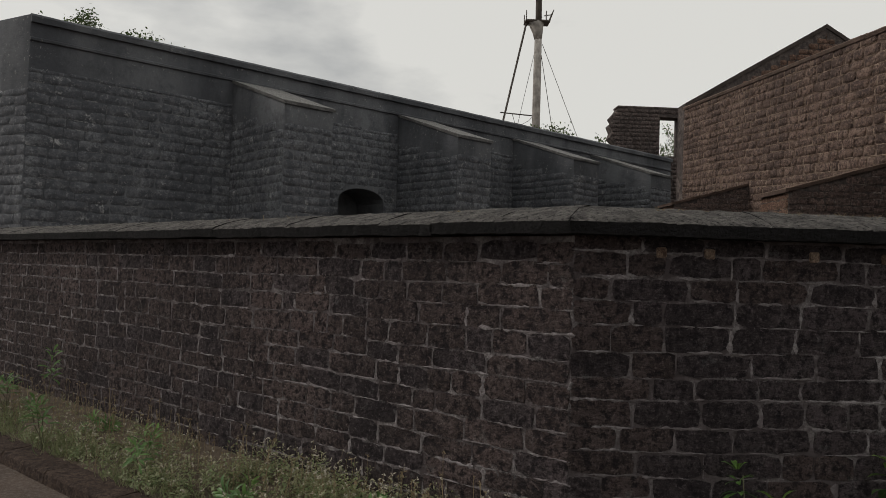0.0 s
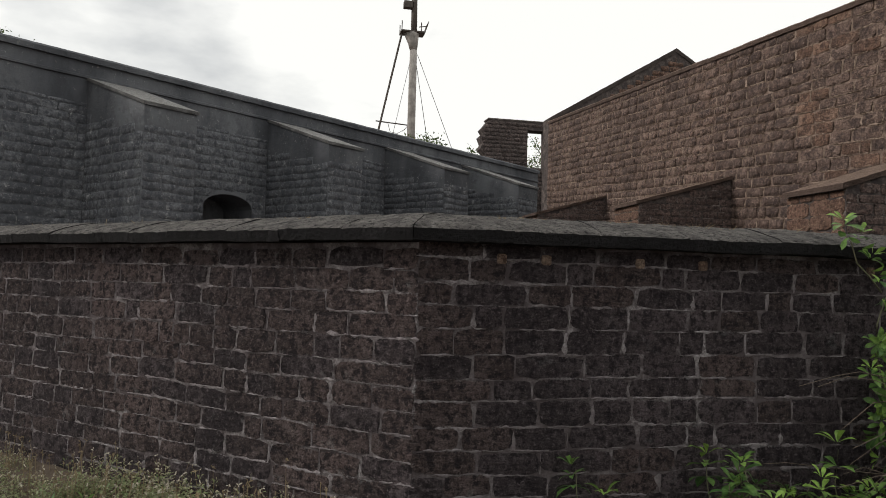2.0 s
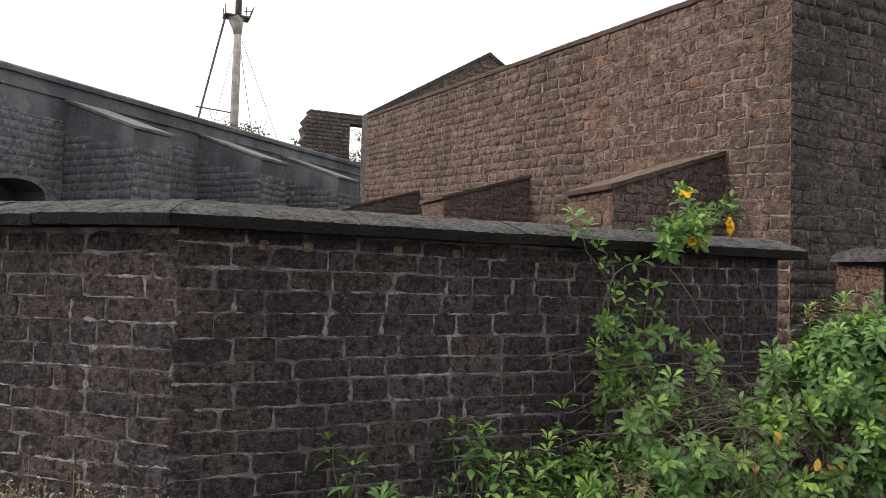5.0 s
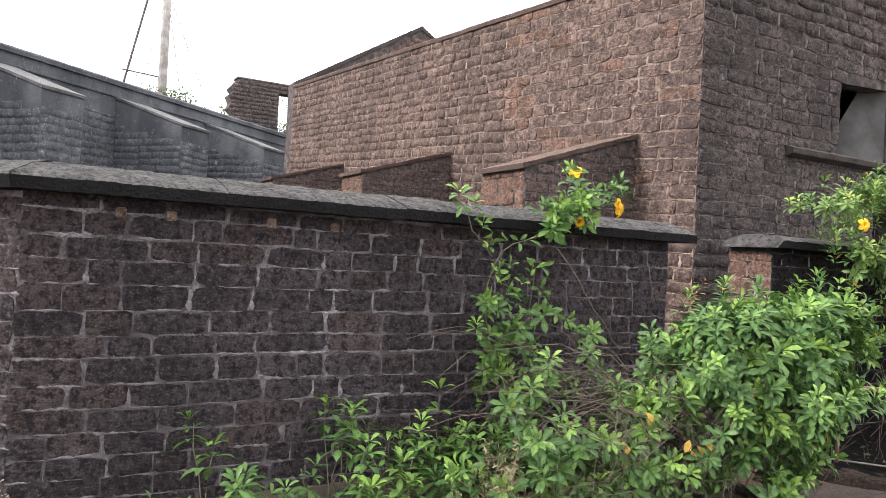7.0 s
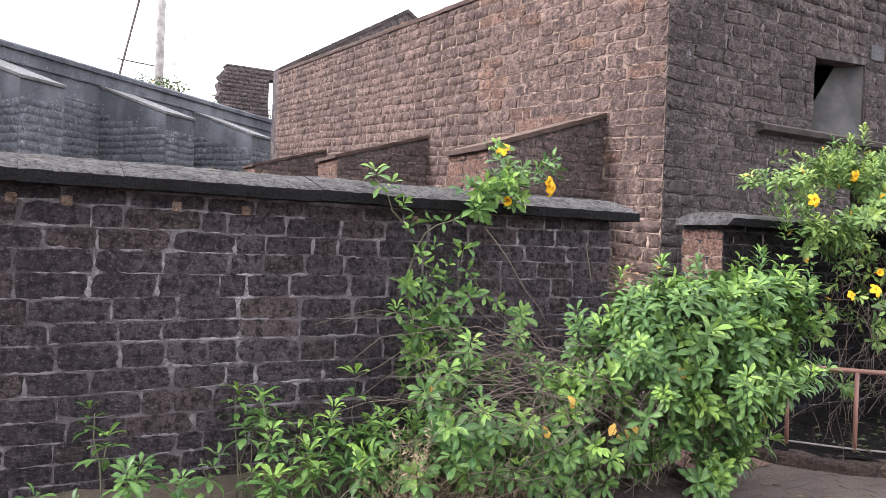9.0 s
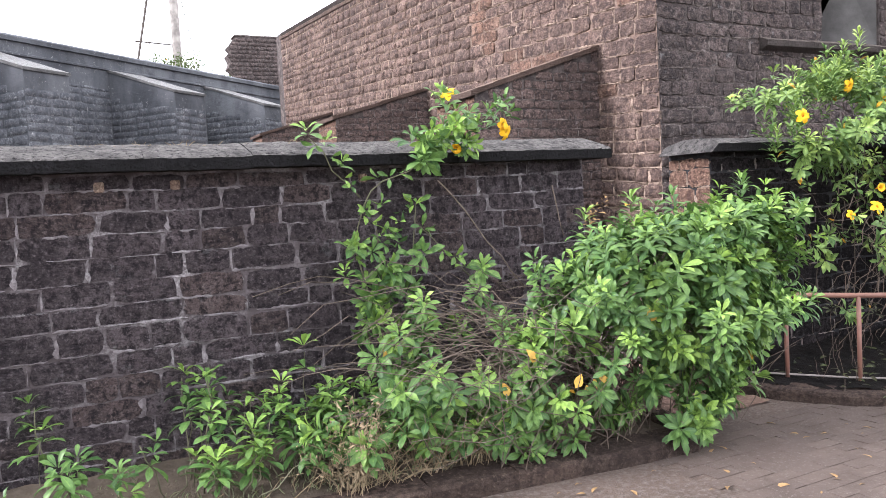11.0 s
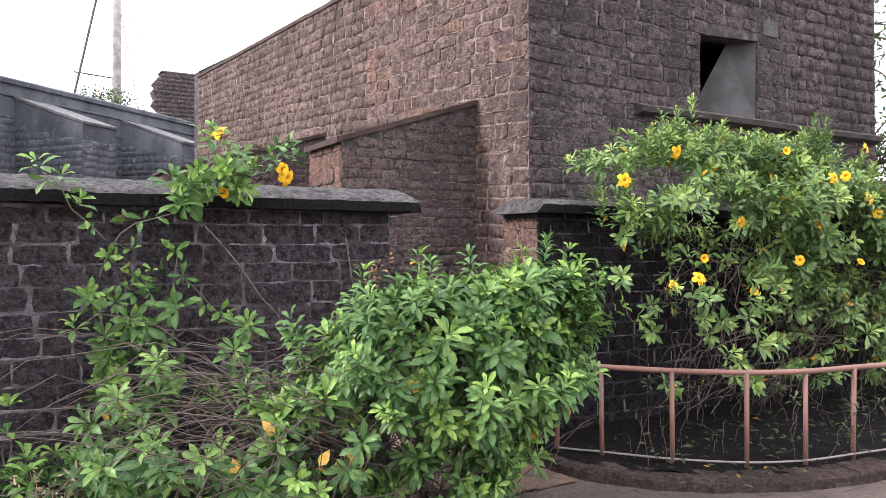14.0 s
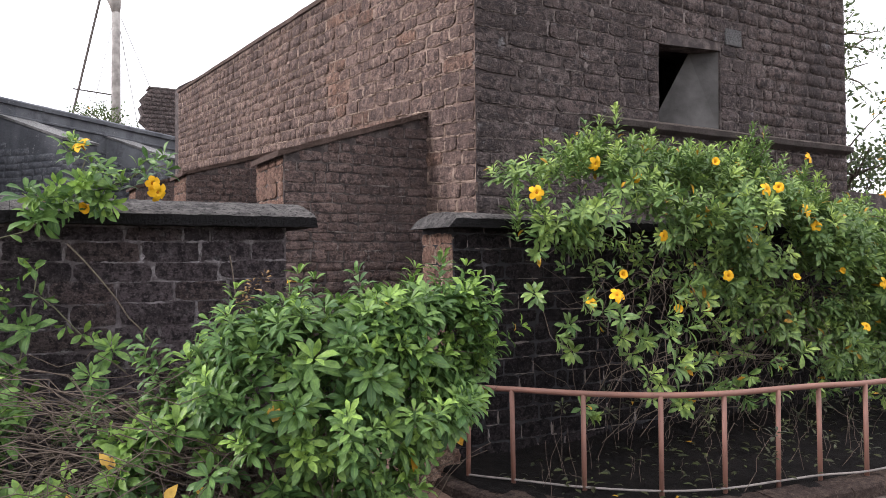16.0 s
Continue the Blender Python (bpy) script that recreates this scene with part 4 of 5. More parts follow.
def twigs(name, parent, lines, r0, r1, mat, label=""):
    bm = bmesh.new()
    for pts in lines:
        tube(bm, pts, r0, r1, 4)
    part(name, from_bm(name, bm, mat), parent, label, kind="stuff")


def stems(parent, lines, r0, r1, mat):
    for pts in lines:
        bm = bmesh.new()
        tube(bm, pts, r0, r1, 5)
        part("stem", from_bm("stem", bm, mat, True), parent)


# the sprawling bush before the wall
b1 = tagged(new("allamanda_bush"), "sprawling allamanda bush with glossy leaves, bare twigs and yellowing leaves", "bush")
F = Foliage(1)
lines = []
ROOT = np.array((5.6, 3.75, 0.12))


def mound_top(x):
    return float(np.interp(x, (4.6, 4.83, 5.17, 5.47, 6.1, 6.5, 6.75, 6.95), (0.7, 0.95, 1.26, 1.46, 1.54, 1.58, 1.6, 1.42)))


def mound_low(x):
    return float(np.interp(x, (4.6, 5.6, 6.05, 6.3, 6.6, 6.95), (0.3, 0.1, 0.1, 0.35, 0.6, 0.75)))


# the rounded mound: rosettes of leaves at the ends of arching shoots, hollow and dark below
for i in range(900):
    x = rg.uniform(4.7, 6.92)
    hi, lo = mound_top(x), mound_low(x)
    zc, hz = (hi + lo) / 2, (hi - lo) / 2 - 0.04
    hd = 0.54 * min(1.0, 0.35 + 0.75 * (x - 4.7)) * min(1.0, 0.5 + (6.95 - x))
    a = rg.uniform(-0.95, 1.9)
    outer = i % 5 > 0
    f = rg.uniform(0.78, 1.0) + 0.16 * noise.noise(Vector((x * 4, a * 2.5, 3))) if outer else rg.uniform(0.3, 0.7)
    p = np.array((x, 3.46 - hd * math.cos(a) * f, zc + hz * math.sin(a) * f))
    if outer and noise.noise(Vector(p * 3.4)) < (-0.22 if a > 0.6 else 0.06 if a > 0.15 else 0.16):
        continue
    if p[2] < 0.14 or (x < 5.5 and a < 0.75 and rg.random() < 0.82) or (x < 5.25 and rg.random() < 0.45):
        continue
    w = np.array((0.4 * (x - 5.9) + rg.normal(0, 0.3), -math.cos(a) * 0.6 - 0.15, 0.5 + 0.6 * math.sin(a))) + rg.normal(0, 0.2, 3)
    F.shoot(p - w / np.linalg.norm(w) * 0.12, w, rg.uniform(0.06, 0.2), int(rg.integers(2, 4)), rg.uniform(0.12, 0.16), whorl=int(rg.integers(5, 8)), spread=rg.uniform(1.15, 1.5))
    if rg.random() < 0.2:
        lines.append(arc(ROOT + rg.normal(0, 0.18, 3) * (1, 1, 0.2), p, rg.uniform(0.05, 0.35), 6, rg))
for c0, rad, n, inner, sz in (
    (np.array((5.2, 3.55, 0.55)), np.array((0.7, 0.5, 0.4)), 60, 0.5, 0.125),
    (np.array((4.35, 3.55, 0.44)), np.array((0.85, 0.5, 0.42)), 125, 0.4, 0.13),
    (np.array((4.3, 3.85, 0.78)), np.array((0.8, 0.36, 0.46)), 66, 0.15, 0.122),
    (np.array((4.9, 3.3, 0.34)), np.array((0.9, 0.24, 0.2)), 50, 0.4, 0.12),
    (np.array((5.86, 3.08, 0.36)), np.array((0.42, 0.22, 0.27)), 75, 0.3, 0.135),
):
    for i in range(n):
        d = unit()
        p = c0 + d * rad * rg.uniform(inner, 1.04) * (1 + 0.55 * noise.noise(Vector(d * 2.2 + c0)))
        if p[2] < 0.14 or p[1] > 4.28 or noise.noise(Vector(p * 3.1)) < -0.02:
            continue
        w = d * (0.7, 0.6, 0.3) + np.array((-0.1, -0.4, 0.6)) + rg.normal(0, 0.25, 3)
        F.shoot(p - w / np.linalg.norm(w) * 0.14, w, rg.uniform(0.06, 0.2), int(rg.integers(2, 4)), sz * rg.uniform(0.75, 1.15), whorl=int(rg.integers(5, 8)), spread=rg.uniform(1.2, 1.5))
        if rg.random() < 0.3:
            lines.append(arc(ROOT + rg.normal(0, 0.18, 3) * (1, 1, 0.2), p, rg.uniform(0.05, 0.35), 6, rg))
# scattered leafy tips rising above the mound
for x, y, z in ((5.3, 3.6, 1.62), (5.75, 3.6, 1.7), (6.2, 3.6, 1.7), (6.42, 3.5, 1.74), (6.6, 3.4, 1.76), (6.68, 3.5, 1.8), (6.78, 3.35, 1.74), (6.85, 3.3, 1.66), (5.9, 3.75, 1.66)):
    F.shoot((x, y, z - 0.32), (rg.normal(0, 0.2), -0.1, 1), 0.28, 4, 0.11, whorl=5, spread=1.05)
for x, y, z, dx, dz in ((5.05, 3.5, 1.05, -0.7, 0.6), (5.3, 3.35, 1.2, -0.5, 0.8), (5.2, 3.2, 0.9, -0.8, 0.3), (5.6, 3.2, 1.3, -0.2, 1), (6.75, 3.1, 1.15, 0.8, 0.5), (6.8, 3.2, 1.32, 0.5, 0.8), (6.3, 2.8, 0.75, 0.2, 0.3), (5.8, 2.85, 0.62, -0.2, 0.3), (5.4, 3.05, 0.7, -0.6, 0.4)):
    for q in range(4):
        F.shoot((x + rg.normal(0, 0.08), y + rg.normal(0, 0.06), z + rg.normal(0, 0.06)), (dx + rg.normal(0, 0.25), -0.3, dz + 0.3), rg.uniform(0.15, 0.32), 4, rg.uniform(0.09, 0.12), whorl=5, spread=1.3)
    lines.append(arc((5.9, 3.4, 0.75), (x, y, z), 0.12, 5, rg))
part("foliage", F.mesh("foliage", M_LEAF, 1.0), b1, kind="stuff")
# bare arching twigs, fanned out to the wall
for i in range(230):
    a = np.array((rg.uniform(4.5, 5.8), rg.uniform(3.15, 3.95), rg.uniform(0.1, 0.85)))
    b = a + np.array((rg.uniform(-1.5, -0.3), rg.normal(0, 0.22), rg.uniform(-0.2, 0.5)))
    b[1] = min(b[1], 4.25)
    b[2] = max(b[2], 0.12)
    lines.append(arc(a, b, rg.uniform(-0.1, 0.3), 7, rg, 0.03))
for i in range(70):
    a = np.array((rg.uniform(4.3, 6.3), rg.uniform(3.1, 3.6), 0.1))
    lines.append(arc(a, a + np.array((rg.normal(0, 0.35), rg.uniform(-0.25, 0.1), rg.uniform(0.25, 0.8))), 0.05, 4, rg, 0.02))
twigs("twig_tangle", b1, lines, 0.0036, 0.0018, M_TWIG, "bare grey-brown twigs")
canes = [arc((4.5, 4.1, 1.85), (5.1, 4.0, 1.05), 0.02, 7, rg, 0.006), arc((5.46, 4.12, 1.78), (5.5, 4.05, 1.4), 0.0, 4, rg, 0.006), arc((3.6, 3.7, 0.35), (4.75, 3.55, 0.8), 0.14, 7, rg, 0.012), arc((3.9, 3.45, 0.3), (5.2, 3.3, 0.75), 0.1, 7, rg, 0.012)]
stems(b1, canes, 0.0062, 0.004, M_TWIG)
trunk = []
for i in range(5):
    a = ROOT + np.array((rg.normal(0, 0.12), rg.normal(0, 0.08), -0.1))
    trunk.append(arc(a, a + np.array((rg.uniform(-0.5, 0.6), rg.uniform(-0.3, 0.1), 0.75)), 0.1, 6, rg))
stems(b1, trunk, 0.022, 0.012, M_BARK)
Y = Foliage(22)
for p in ((4.42, 3.25, 0.6), (4.97, 3.12, 0.6), (3.86, 3.75, 0.83), (5.02, 3.15, 0.57), (5.45, 3.05, 0.95), (4.62, 3.2, 0.78)):
    for q in range(2):
        Y.leaf(np.array(p) + rg.normal(0, 0.02, 3), (rg.normal(0, 0.5), -0.4, -0.5), (rg.normal(0, 0.4), -0.8, 0.6), rg.uniform(0.08, 0.12))
part("yellowed_leaf_spray", Y.mesh("yellowed_leaf_spray", M_YLEAF, 1.5), b1, "yellowed drooping leaves", kind="stuff")

D = Foliage(21)
for q in range(4):
    D.shoot((5.42 + 0.03 * q, 3.62, 1.42 + 0.05 * q), (rg.normal(0, 0.5), -0.2, 1), 0.1, 3, 0.05, whorl=3)
part("dry_sprig", D.mesh("dry_sprig", M_DRYLEAF), b1, "withered pale sprig", kind="stuff")

# a dried-up weed before the bush
dw = tagged(new("dried_weed"), "dried tan weed with fine seed heads at the bed's edge", "plant")
G, lines = Foliage(23), []
for i in range(60):
    x0 = 3.52 if i < 42 else 4.35
    top_z = 0.64 if i < 42 else 0.4
    a = np.array((x0 + rg.normal(0, 0.06), 3.38 + rg.normal(0, 0.04), 0.1))
    b = a + np.array((rg.normal(0, 0.09), rg.normal(-0.02, 0.06), rg.uniform(0.15, top_z - 0.1)))
    pts = arc(a, b, 0.02, 5, rg, 0.012)
    lines.append(pts)
    for p in pts[2:]:
        for j in range(4):
            G.leaf(np.array(p) + rg.normal(0, 0.018, 3), rg.normal(0, 1, 3), rg.normal(0, 1, 3), rg.uniform(0.012, 0.026))
twigs("dry_stalk", dw, lines, 0.0022, 0.001, M_STRAW)
part("dry_foliage", G.mesh("dry_foliage", M_STRAW, 1.5), dw, kind="stuff")

# the climbing shoot that rises up the wall and over its coping
v1 = tagged(new("climbing_allamanda"), "climbing allamanda shoot with yellow flowers over the coping", "climbing plant")
F = Foliage(2)
lines = [
    [(4.3, 3.95, 0.5), (3.98, 4.08, 0.95), (3.88, 4.12, 1.39), (3.9, 4.12, 1.56), (3.95, 4.12, 1.7), (4.01, 4.12, 1.8), (4.09, 4.1, 1.86), (4.29, 4.1, 1.92), (4.4, 4.09, 2.02), (4.52, 4.08, 2.14), (4.58, 4.1, 2.3), (4.61, 4.1, 2.4)],
    [(3.93, 4.12, 1.76), (3.85, 4.12, 1.85), (3.75, 4.12, 1.94), (3.69, 4.1, 2.07), (3.6, 4.1, 2.15)],
    [(4.22, 4.05, 1.0), (4.27, 4.12, 1.24), (4.31, 4.15, 1.43), (4.35, 4.16, 1.7)],
    [(4.82, 4.1, 1.07), (4.59, 4.12, 1.29), (4.44, 4.14, 1.47), (4.33, 4.15, 1.57)],
    [(4.05, 4.1, 1.1), (4.04, 4.14, 1.54)],
    [(4.52, 4.08, 2.12), (4.72, 4.06, 2.19), (4.92, 4.05, 2.3), (5.04, 4.04, 2.34)],
]
for pts in lines:
    for a, b in zip(pts, pts[1:]):
        a, b = np.array(a), np.array(b)
        for q in range(max(1, int(np.linalg.norm(b - a) / 0.085))):
            p = a + (b - a) * rg.random()
            if rg.random() < 0.8:
                d = rg.normal(0, 0.5, 3) + np.array((0, -0.8, 0.25))
                F.shoot(p, d, rg.uniform(0.03, 0.08), 1, rg.uniform(0.1, 0.14), whorl=int(rg.integers(2, 4)))
# the leafy head over the coping
for i in range(24):
    p = np.array((rg.normal(4.54, 0.11), rg.normal(4.06, 0.05), rg.normal(2.14, 0.09)))
    F.shoot(p - np.array((0, 0, 0.06)), rg.normal(0, 0.5, 3) + np.array((0, -0.6, 0.5)), rg.uniform(0.06, 0.14), 2, rg.uniform(0.1, 0.135), whorl=5, spread=1.3)
for x, z in ((4.6, 2.44), (4.57, 2.36), (4.64, 2.3), (4.74, 2.24), (4.86, 2.3), (4.95, 2.34), (5.05, 2.38), (4.8, 2.2), (4.96, 2.26), (5.0, 2.3), (4.9, 2.22), (3.6, 2.18), (3.68, 2.1), (3.74, 1.98)):
    F.shoot((x, 4.05, z - 0.07), (rg.normal(0, 0.4), -0.3, 1), 0.1, 2, 0.11, whorl=4, spread=1.15)
# the thicker growth low on the wall
for i in range(28):
    p = np.array((rg.normal(4.05, 0.17), rg.uniform(3.95, 4.2), rg.normal(1.12, 0.17)))
    F.shoot(p, rg.normal(0, 0.5, 3) + np.array((0, -0.7, 0.3)), rg.uniform(0.05, 0.12), 2, rg.uniform(0.1, 0.14), whorl=5, spread=1.3)
for i in range(12):
    p = np.array((rg.uniform(3.9, 4.35), rg.uniform(4.1, 4.2), rg.uniform(1.4, 1.8)))
    F.shoot(p, rg.normal(0, 0.5, 3) + np.array((0, -0.8, 0.1)), 0.05, 1, rg.uniform(0.09, 0.12), whorl=3)
part("foliage", F.mesh("foliage", M_LEAF, 1.08), v1, kind="stuff")
stems(v1, lines, 0.006, 0.0035, M_GREENSTEM)
for i, (p, d) in enumerate((((4.57, 4.0, 2.42), (-0.6, -0.4, 0.7)), ((4.95, 3.98, 2.22), (0.3, -1, -0.2)), ((4.6, 3.98, 2.07), (-0.7, -0.8, -0.5)), ((4.98, 3.98, 2.17), (0.5, -1, -0.4)))):
    flower(v1, p, d, i)

# low young shoots along the foot of the wall
SHOOTS = []
for i, (x, y, h, n) in enumerate(((1.95, 4.0, 0.55, 2), (2.15, 3.85, 0.36, 3), (2.45, 3.75, 0.3, 4), (2.75, 3.95, 0.62, 3), (3.02, 3.9, 0.66, 4), (3.3, 3.75, 0.42, 6), (3.6, 3.8, 0.5, 7), (2.9, 3.6, 0.3, 5), (3.45, 3.55, 0.32, 6), (3.85, 3.6, 0.45, 7), (4.1, 3.45, 0.4, 6), (1.75, 3.75, 0.28, 2), (3.42, 3.85, 0.82, 1))):
    s = tagged(new("young_allamanda"), "young allamanda shoot in the bed at the wall foot", "plant", "young shoots along the wall")
    s.location = (x, y, 0.1)
    F = Foliage(100 + i)
    st = []
    n = n * 2 if x > 2.7 and n > 1 else n
    for j in range(n):
        b = np.array((rg.normal(0, 0.13), rg.normal(0, 0.09), 0.0)) * (0 if n == 1 else 1)
        tip = b + np.array((rg.normal(0, 0.08), rg.normal(0, 0.05), h * rg.uniform(0.6, 1.05)))
        st.append(arc(b * 0.4, tip, 0, 4, rg, 0.012))
        F.shoot(tip - (0, 0, h * 0.4), tip - b + (0, 0, 0.05), h * 0.45, int(rg.integers(2, 4)), rg.uniform(0.10, 0.14), whorl=5, spread=1.4)
    part("foliage", F.mesh("foliage", M_LEAF, 1.08), s, kind="stuff")
    stems(s, st, 0.005, 0.003, M_GREENSTEM)

# the flowering bush behind the railing
b2 = tagged(new("flowering_allamanda"), "tall allamanda bush full of yellow flowers behind the railing", "bush")
F = Foliage(3)
lines = []


def crown_top(x):
    return np.interp(x, (7.5, 8.0, 8.5, 9.2, 10.2, 10.9, 11.6, 12.6, 13.6), (2.22, 2.45, 2.62, 2.62, 2.66, 2.55, 2.35, 2.2, 2.1))


def crown_low(x):
    return np.interp(x, (7.5, 8.0, 8.6, 9.5, 10.5, 12.0, 13.6), (2.0, 1.75, 1.5, 1.35, 1.0, 0.6, 0.5))


for i in range(1650):
    x = rg.uniform(7.75, 13.4)
    hi, lo = crown_top(x), crown_low(x)
    z = lo + (hi - lo) * rg.random() ** 0.8
    f = (z - lo) / (hi - lo)
    depth = 3.95 - 0.75 * math.sin(math.pi * min(1, max(0.05, f))) * rg.uniform(0.5, 1.05)
    if f > 0.75:
        depth += rg.uniform(0, 0.7)
    p = np.array((x, depth, z))
    if noise.noise(Vector((x * 1.9, z * 2.4, 8))) < ((0.2 if f < 0.4 else 0.06 if f < 0.65 else -0.12) if x < 10.0 else -0.3) and f < 0.9:
        continue
    w = np.array((rg.normal(0, 0.4), -0.55 + 0.4 * f, 0.45 + 0.5 * f)) + rg.normal(0, 0.25, 3)
    F.shoot(p, w, rg.uniform(0.1, 0.22), int(rg.integers(2, 5)), rg.uniform(0.095, 0.135), whorl=int(rg.integers(5, 7)), spread=rg.uniform(1.1, 1.45))
    if rg.random() < 0.012:
        lines.append(arc((rg.normal(10.2, 0.9), 4.1, 0.15), p, rg.uniform(0, 0.4), 6, rg))
# the dark inside of the bush
for i in range(200):
    x = rg.uniform(8.3, 13.4)
    p = np.array((x, rg.uniform(3.65, 4.25), rg.uniform(crown_low(x) - 0.25, crown_top(x) - 0.2)))
    F.shoot(p, rg.normal(0, 1, 3) + (0, -0.4, 0.2), 0.15, 2, rg.uniform(0.09, 0.12))
# tall tips
for x, z in ((8.12, 2.72), (8.42, 2.95), (8.36, 2.85), (8.9, 2.72), (9.05, 2.7), (9.72, 2.76), (10.22, 2.95), (10.3, 2.9), (10.5, 2.8), (10.95, 2.72), (11.35, 2.5), (7.62, 2.32), (7.8, 2.35), (9.4, 2.7), (9.9, 2.7)):
    for q in range(3):
        F.shoot((x + rg.normal(0, 0.07), 3.9 + rg.normal(0, 0.1), z - 0.38 - 0.1 * q), (rg.normal(0, 0.12), -0.1, 1), 0.42, 8, 0.095, spread=0.75)
for i in range(60):
    x = rg.uniform(7.7, 12.8)
    F.shoot((x, rg.uniform(3.6, 4.3), crown_top(x) - 0.2), (rg.normal(0, 0.3), -0.15, 1), rg.uniform(0.2, 0.42), 7, 0.09, spread=0.85)
# hanging sprays over the railing
for i in range(150):
    x = rg.uniform(7.65, 13.0)
    p = np.array((x, rg.uniform(3.0, 3.9), rg.uniform(0.45, crown_low(x) + 0.15)))
    F.shoot(p, (rg.normal(0, 0.5), -0.7, rg.normal(0.1, 0.4)), rg.uniform(0.1, 0.2), int(rg.integers(2, 4)), rg.uniform(0.10, 0.135), whorl=5)
    if i % 6 == 0:
        lines.append(arc(p + (rg.normal(0, 0.4), 0.3, 0.6), p, -0.15, 6, rg))
part("foliage", F.mesh("foliage", M_LEAF2, 1.0), b2, kind="stuff")
for i in range(170):
    a = np.array((rg.uniform(8.3, 12.0), rg.uniform(3.6, 4.15), rg.uniform(0.2, 1.6)))
    b = a + np.array((rg.normal(0.0, 0.7), rg.normal(-0.2, 0.15), rg.uniform(-0.5, 0.8)))
    lines.append(arc(a, b, rg.uniform(-0.15, 0.25), 6, rg))
twigs("twig_tangle", b2, lines, 0.004, 0.002, M_TWIG, "tangled bare brown twigs")
fl = ((7.62, 3.7, 2.24), (8.05, 3.6, 1.4), (8.28, 3.5, 1.62), (8.18, 3.45, 1.46), (8.62, 3.4, 1.92), (8.78, 3.4, 1.33), (9.0, 3.35, 2.1), (9.25, 3.3, 1.6), (9.35, 3.5, 2.55), (9.75, 3.3, 2.32), (9.85, 3.25, 2.34), (10.05, 3.25, 1.56), (10.3, 3.3, 2.16), (10.45, 3.3, 2.02), (10.7, 3.25, 1.62), (10.95, 3.7, 2.72), (11.0, 3.2, 1.1), (11.5, 3.3, 2.35), (8.2, 3.7, 2.5), (8.55, 3.6, 2.4), (9.5, 3.3, 1.9), (11.3, 3.2, 1.5))
for i, p in enumerate(fl):
    flower(b2, (p[0], p[1] - 0.06, p[2]), (rg.normal(-0.3, 0.3), -1, rg.normal(0.2, 0.3)), i)

# low growth and litter on the bed behind the railing
F = Foliage(31)
low = []
for i in range(66):
    x, y = rg.uniform(7.2, 12.6), rg.uniform(2.55, 3.9)
    h = rg.uniform(0.05, 0.5)
    tip = np.array((x + rg.normal(0, 0.1), y + rg.normal(0, 0.08), 0.16 + h))
    low.append(arc((x, y, 0.14), tip, 0.02, 4, rg, 0.015))
    if i % 3 == 0:
        F.shoot(tip - (0, 0, 0.06), (rg.normal(0, 0.3), -0.3, 1), 0.08, 2, rg.uniform(0.06, 0.1), whorl=4, spread=1.3)
for i in range(420):
    a = rg.uniform(0, 6.28)
    F.leaf((rg.uniform(7.2, 12.6), rg.uniform(2.5, 3.9), 0.16), (math.cos(a), math.sin(a), 0.1), (rg.normal(0, 0.4), rg.normal(0, 0.4), 1), rg.uniform(0.04, 0.09))
bed_growth = tagged(new("undergrowth"), "sparse seedlings and litter on shade-darkened soil behind the railing", "undergrowth", kind="stuff")
part("foliage", F.mesh("foliage", M_LITTER, 1.0), bed_growth, kind="stuff")
twigs("twig_litter", bed_growth, low, 0.0022, 0.0012, M_TWIG)

# grass and weeds in the bed
F = Foliage(6)
for i in range(7500):
    f = rg.random()
    if rg.random() < 0.78:
        u, v = rg.uniform(0, 9.0), rg.random()
        if noise.noise(Vector((u * 1.1, v * 1.6, 3))) < -0.12:
            continue
        base = Vector((0.5, 3.45, 0)).lerp(CORNER, v) - CH_U * u
    else:
        base = Vector((rg.uniform(0.7, 5.7), rg.uniform(3.45, 4.3), 0))
        if base.x > 1.6 and rg.random() < 0.6:
            continue
    for j in range(3):
        F.leaf((base.x + rg.normal(0, 0.03), base.y + rg.normal(0, 0.03), 0.09), (rg.normal(0, 0.45), rg.normal(0, 0.45), 1), rg.normal(0, 1, 3), rg.uniform(0.03, 0.095))
tagged(new("grass", F.mesh("grass", M_GRASS, 0.16)), "thin half-dry grass in the bed", "grass", kind="stuff")


# tiny-leaved herbs with pale heads
F, G = Foliage(41), Foliage(42)
lines = []
for i in range(2600):
    u, v = rg.uniform(-0.9, 7.5) * rg.random() ** 0.5, rg.uniform(0.02, 0.97)
    b = Vector((0.5, 3.45, 0)).lerp(CORNER, v) - CH_U * u
    if noise.noise(Vector((b.x * 1.3, b.y * 1.3, 7))) < -0.2:
        continue
    h = rg.uniform(0.04, 0.2)
    t = np.array((b.x + rg.normal(0, 0.04), b.y + rg.normal(0, 0.04), 0.1 + h))
    F.shoot((b.x, b.y, 0.09), t - np.array((b.x, b.y, 0.09)), h, int(rg.integers(2, 5)), rg.uniform(0.018, 0.04), whorl=3, spread=1.2)
    if i % 4 == 0:
        lines.append(arc((b.x, b.y, 0.08), t + (0, 0, 0.05), 0, 2, rg, 0.01))
        for j in range(4):
            G.leaf(t + (0, 0, 0.05), rg.normal(0, 1, 3), rg.normal(0, 1, 3), 0.011)
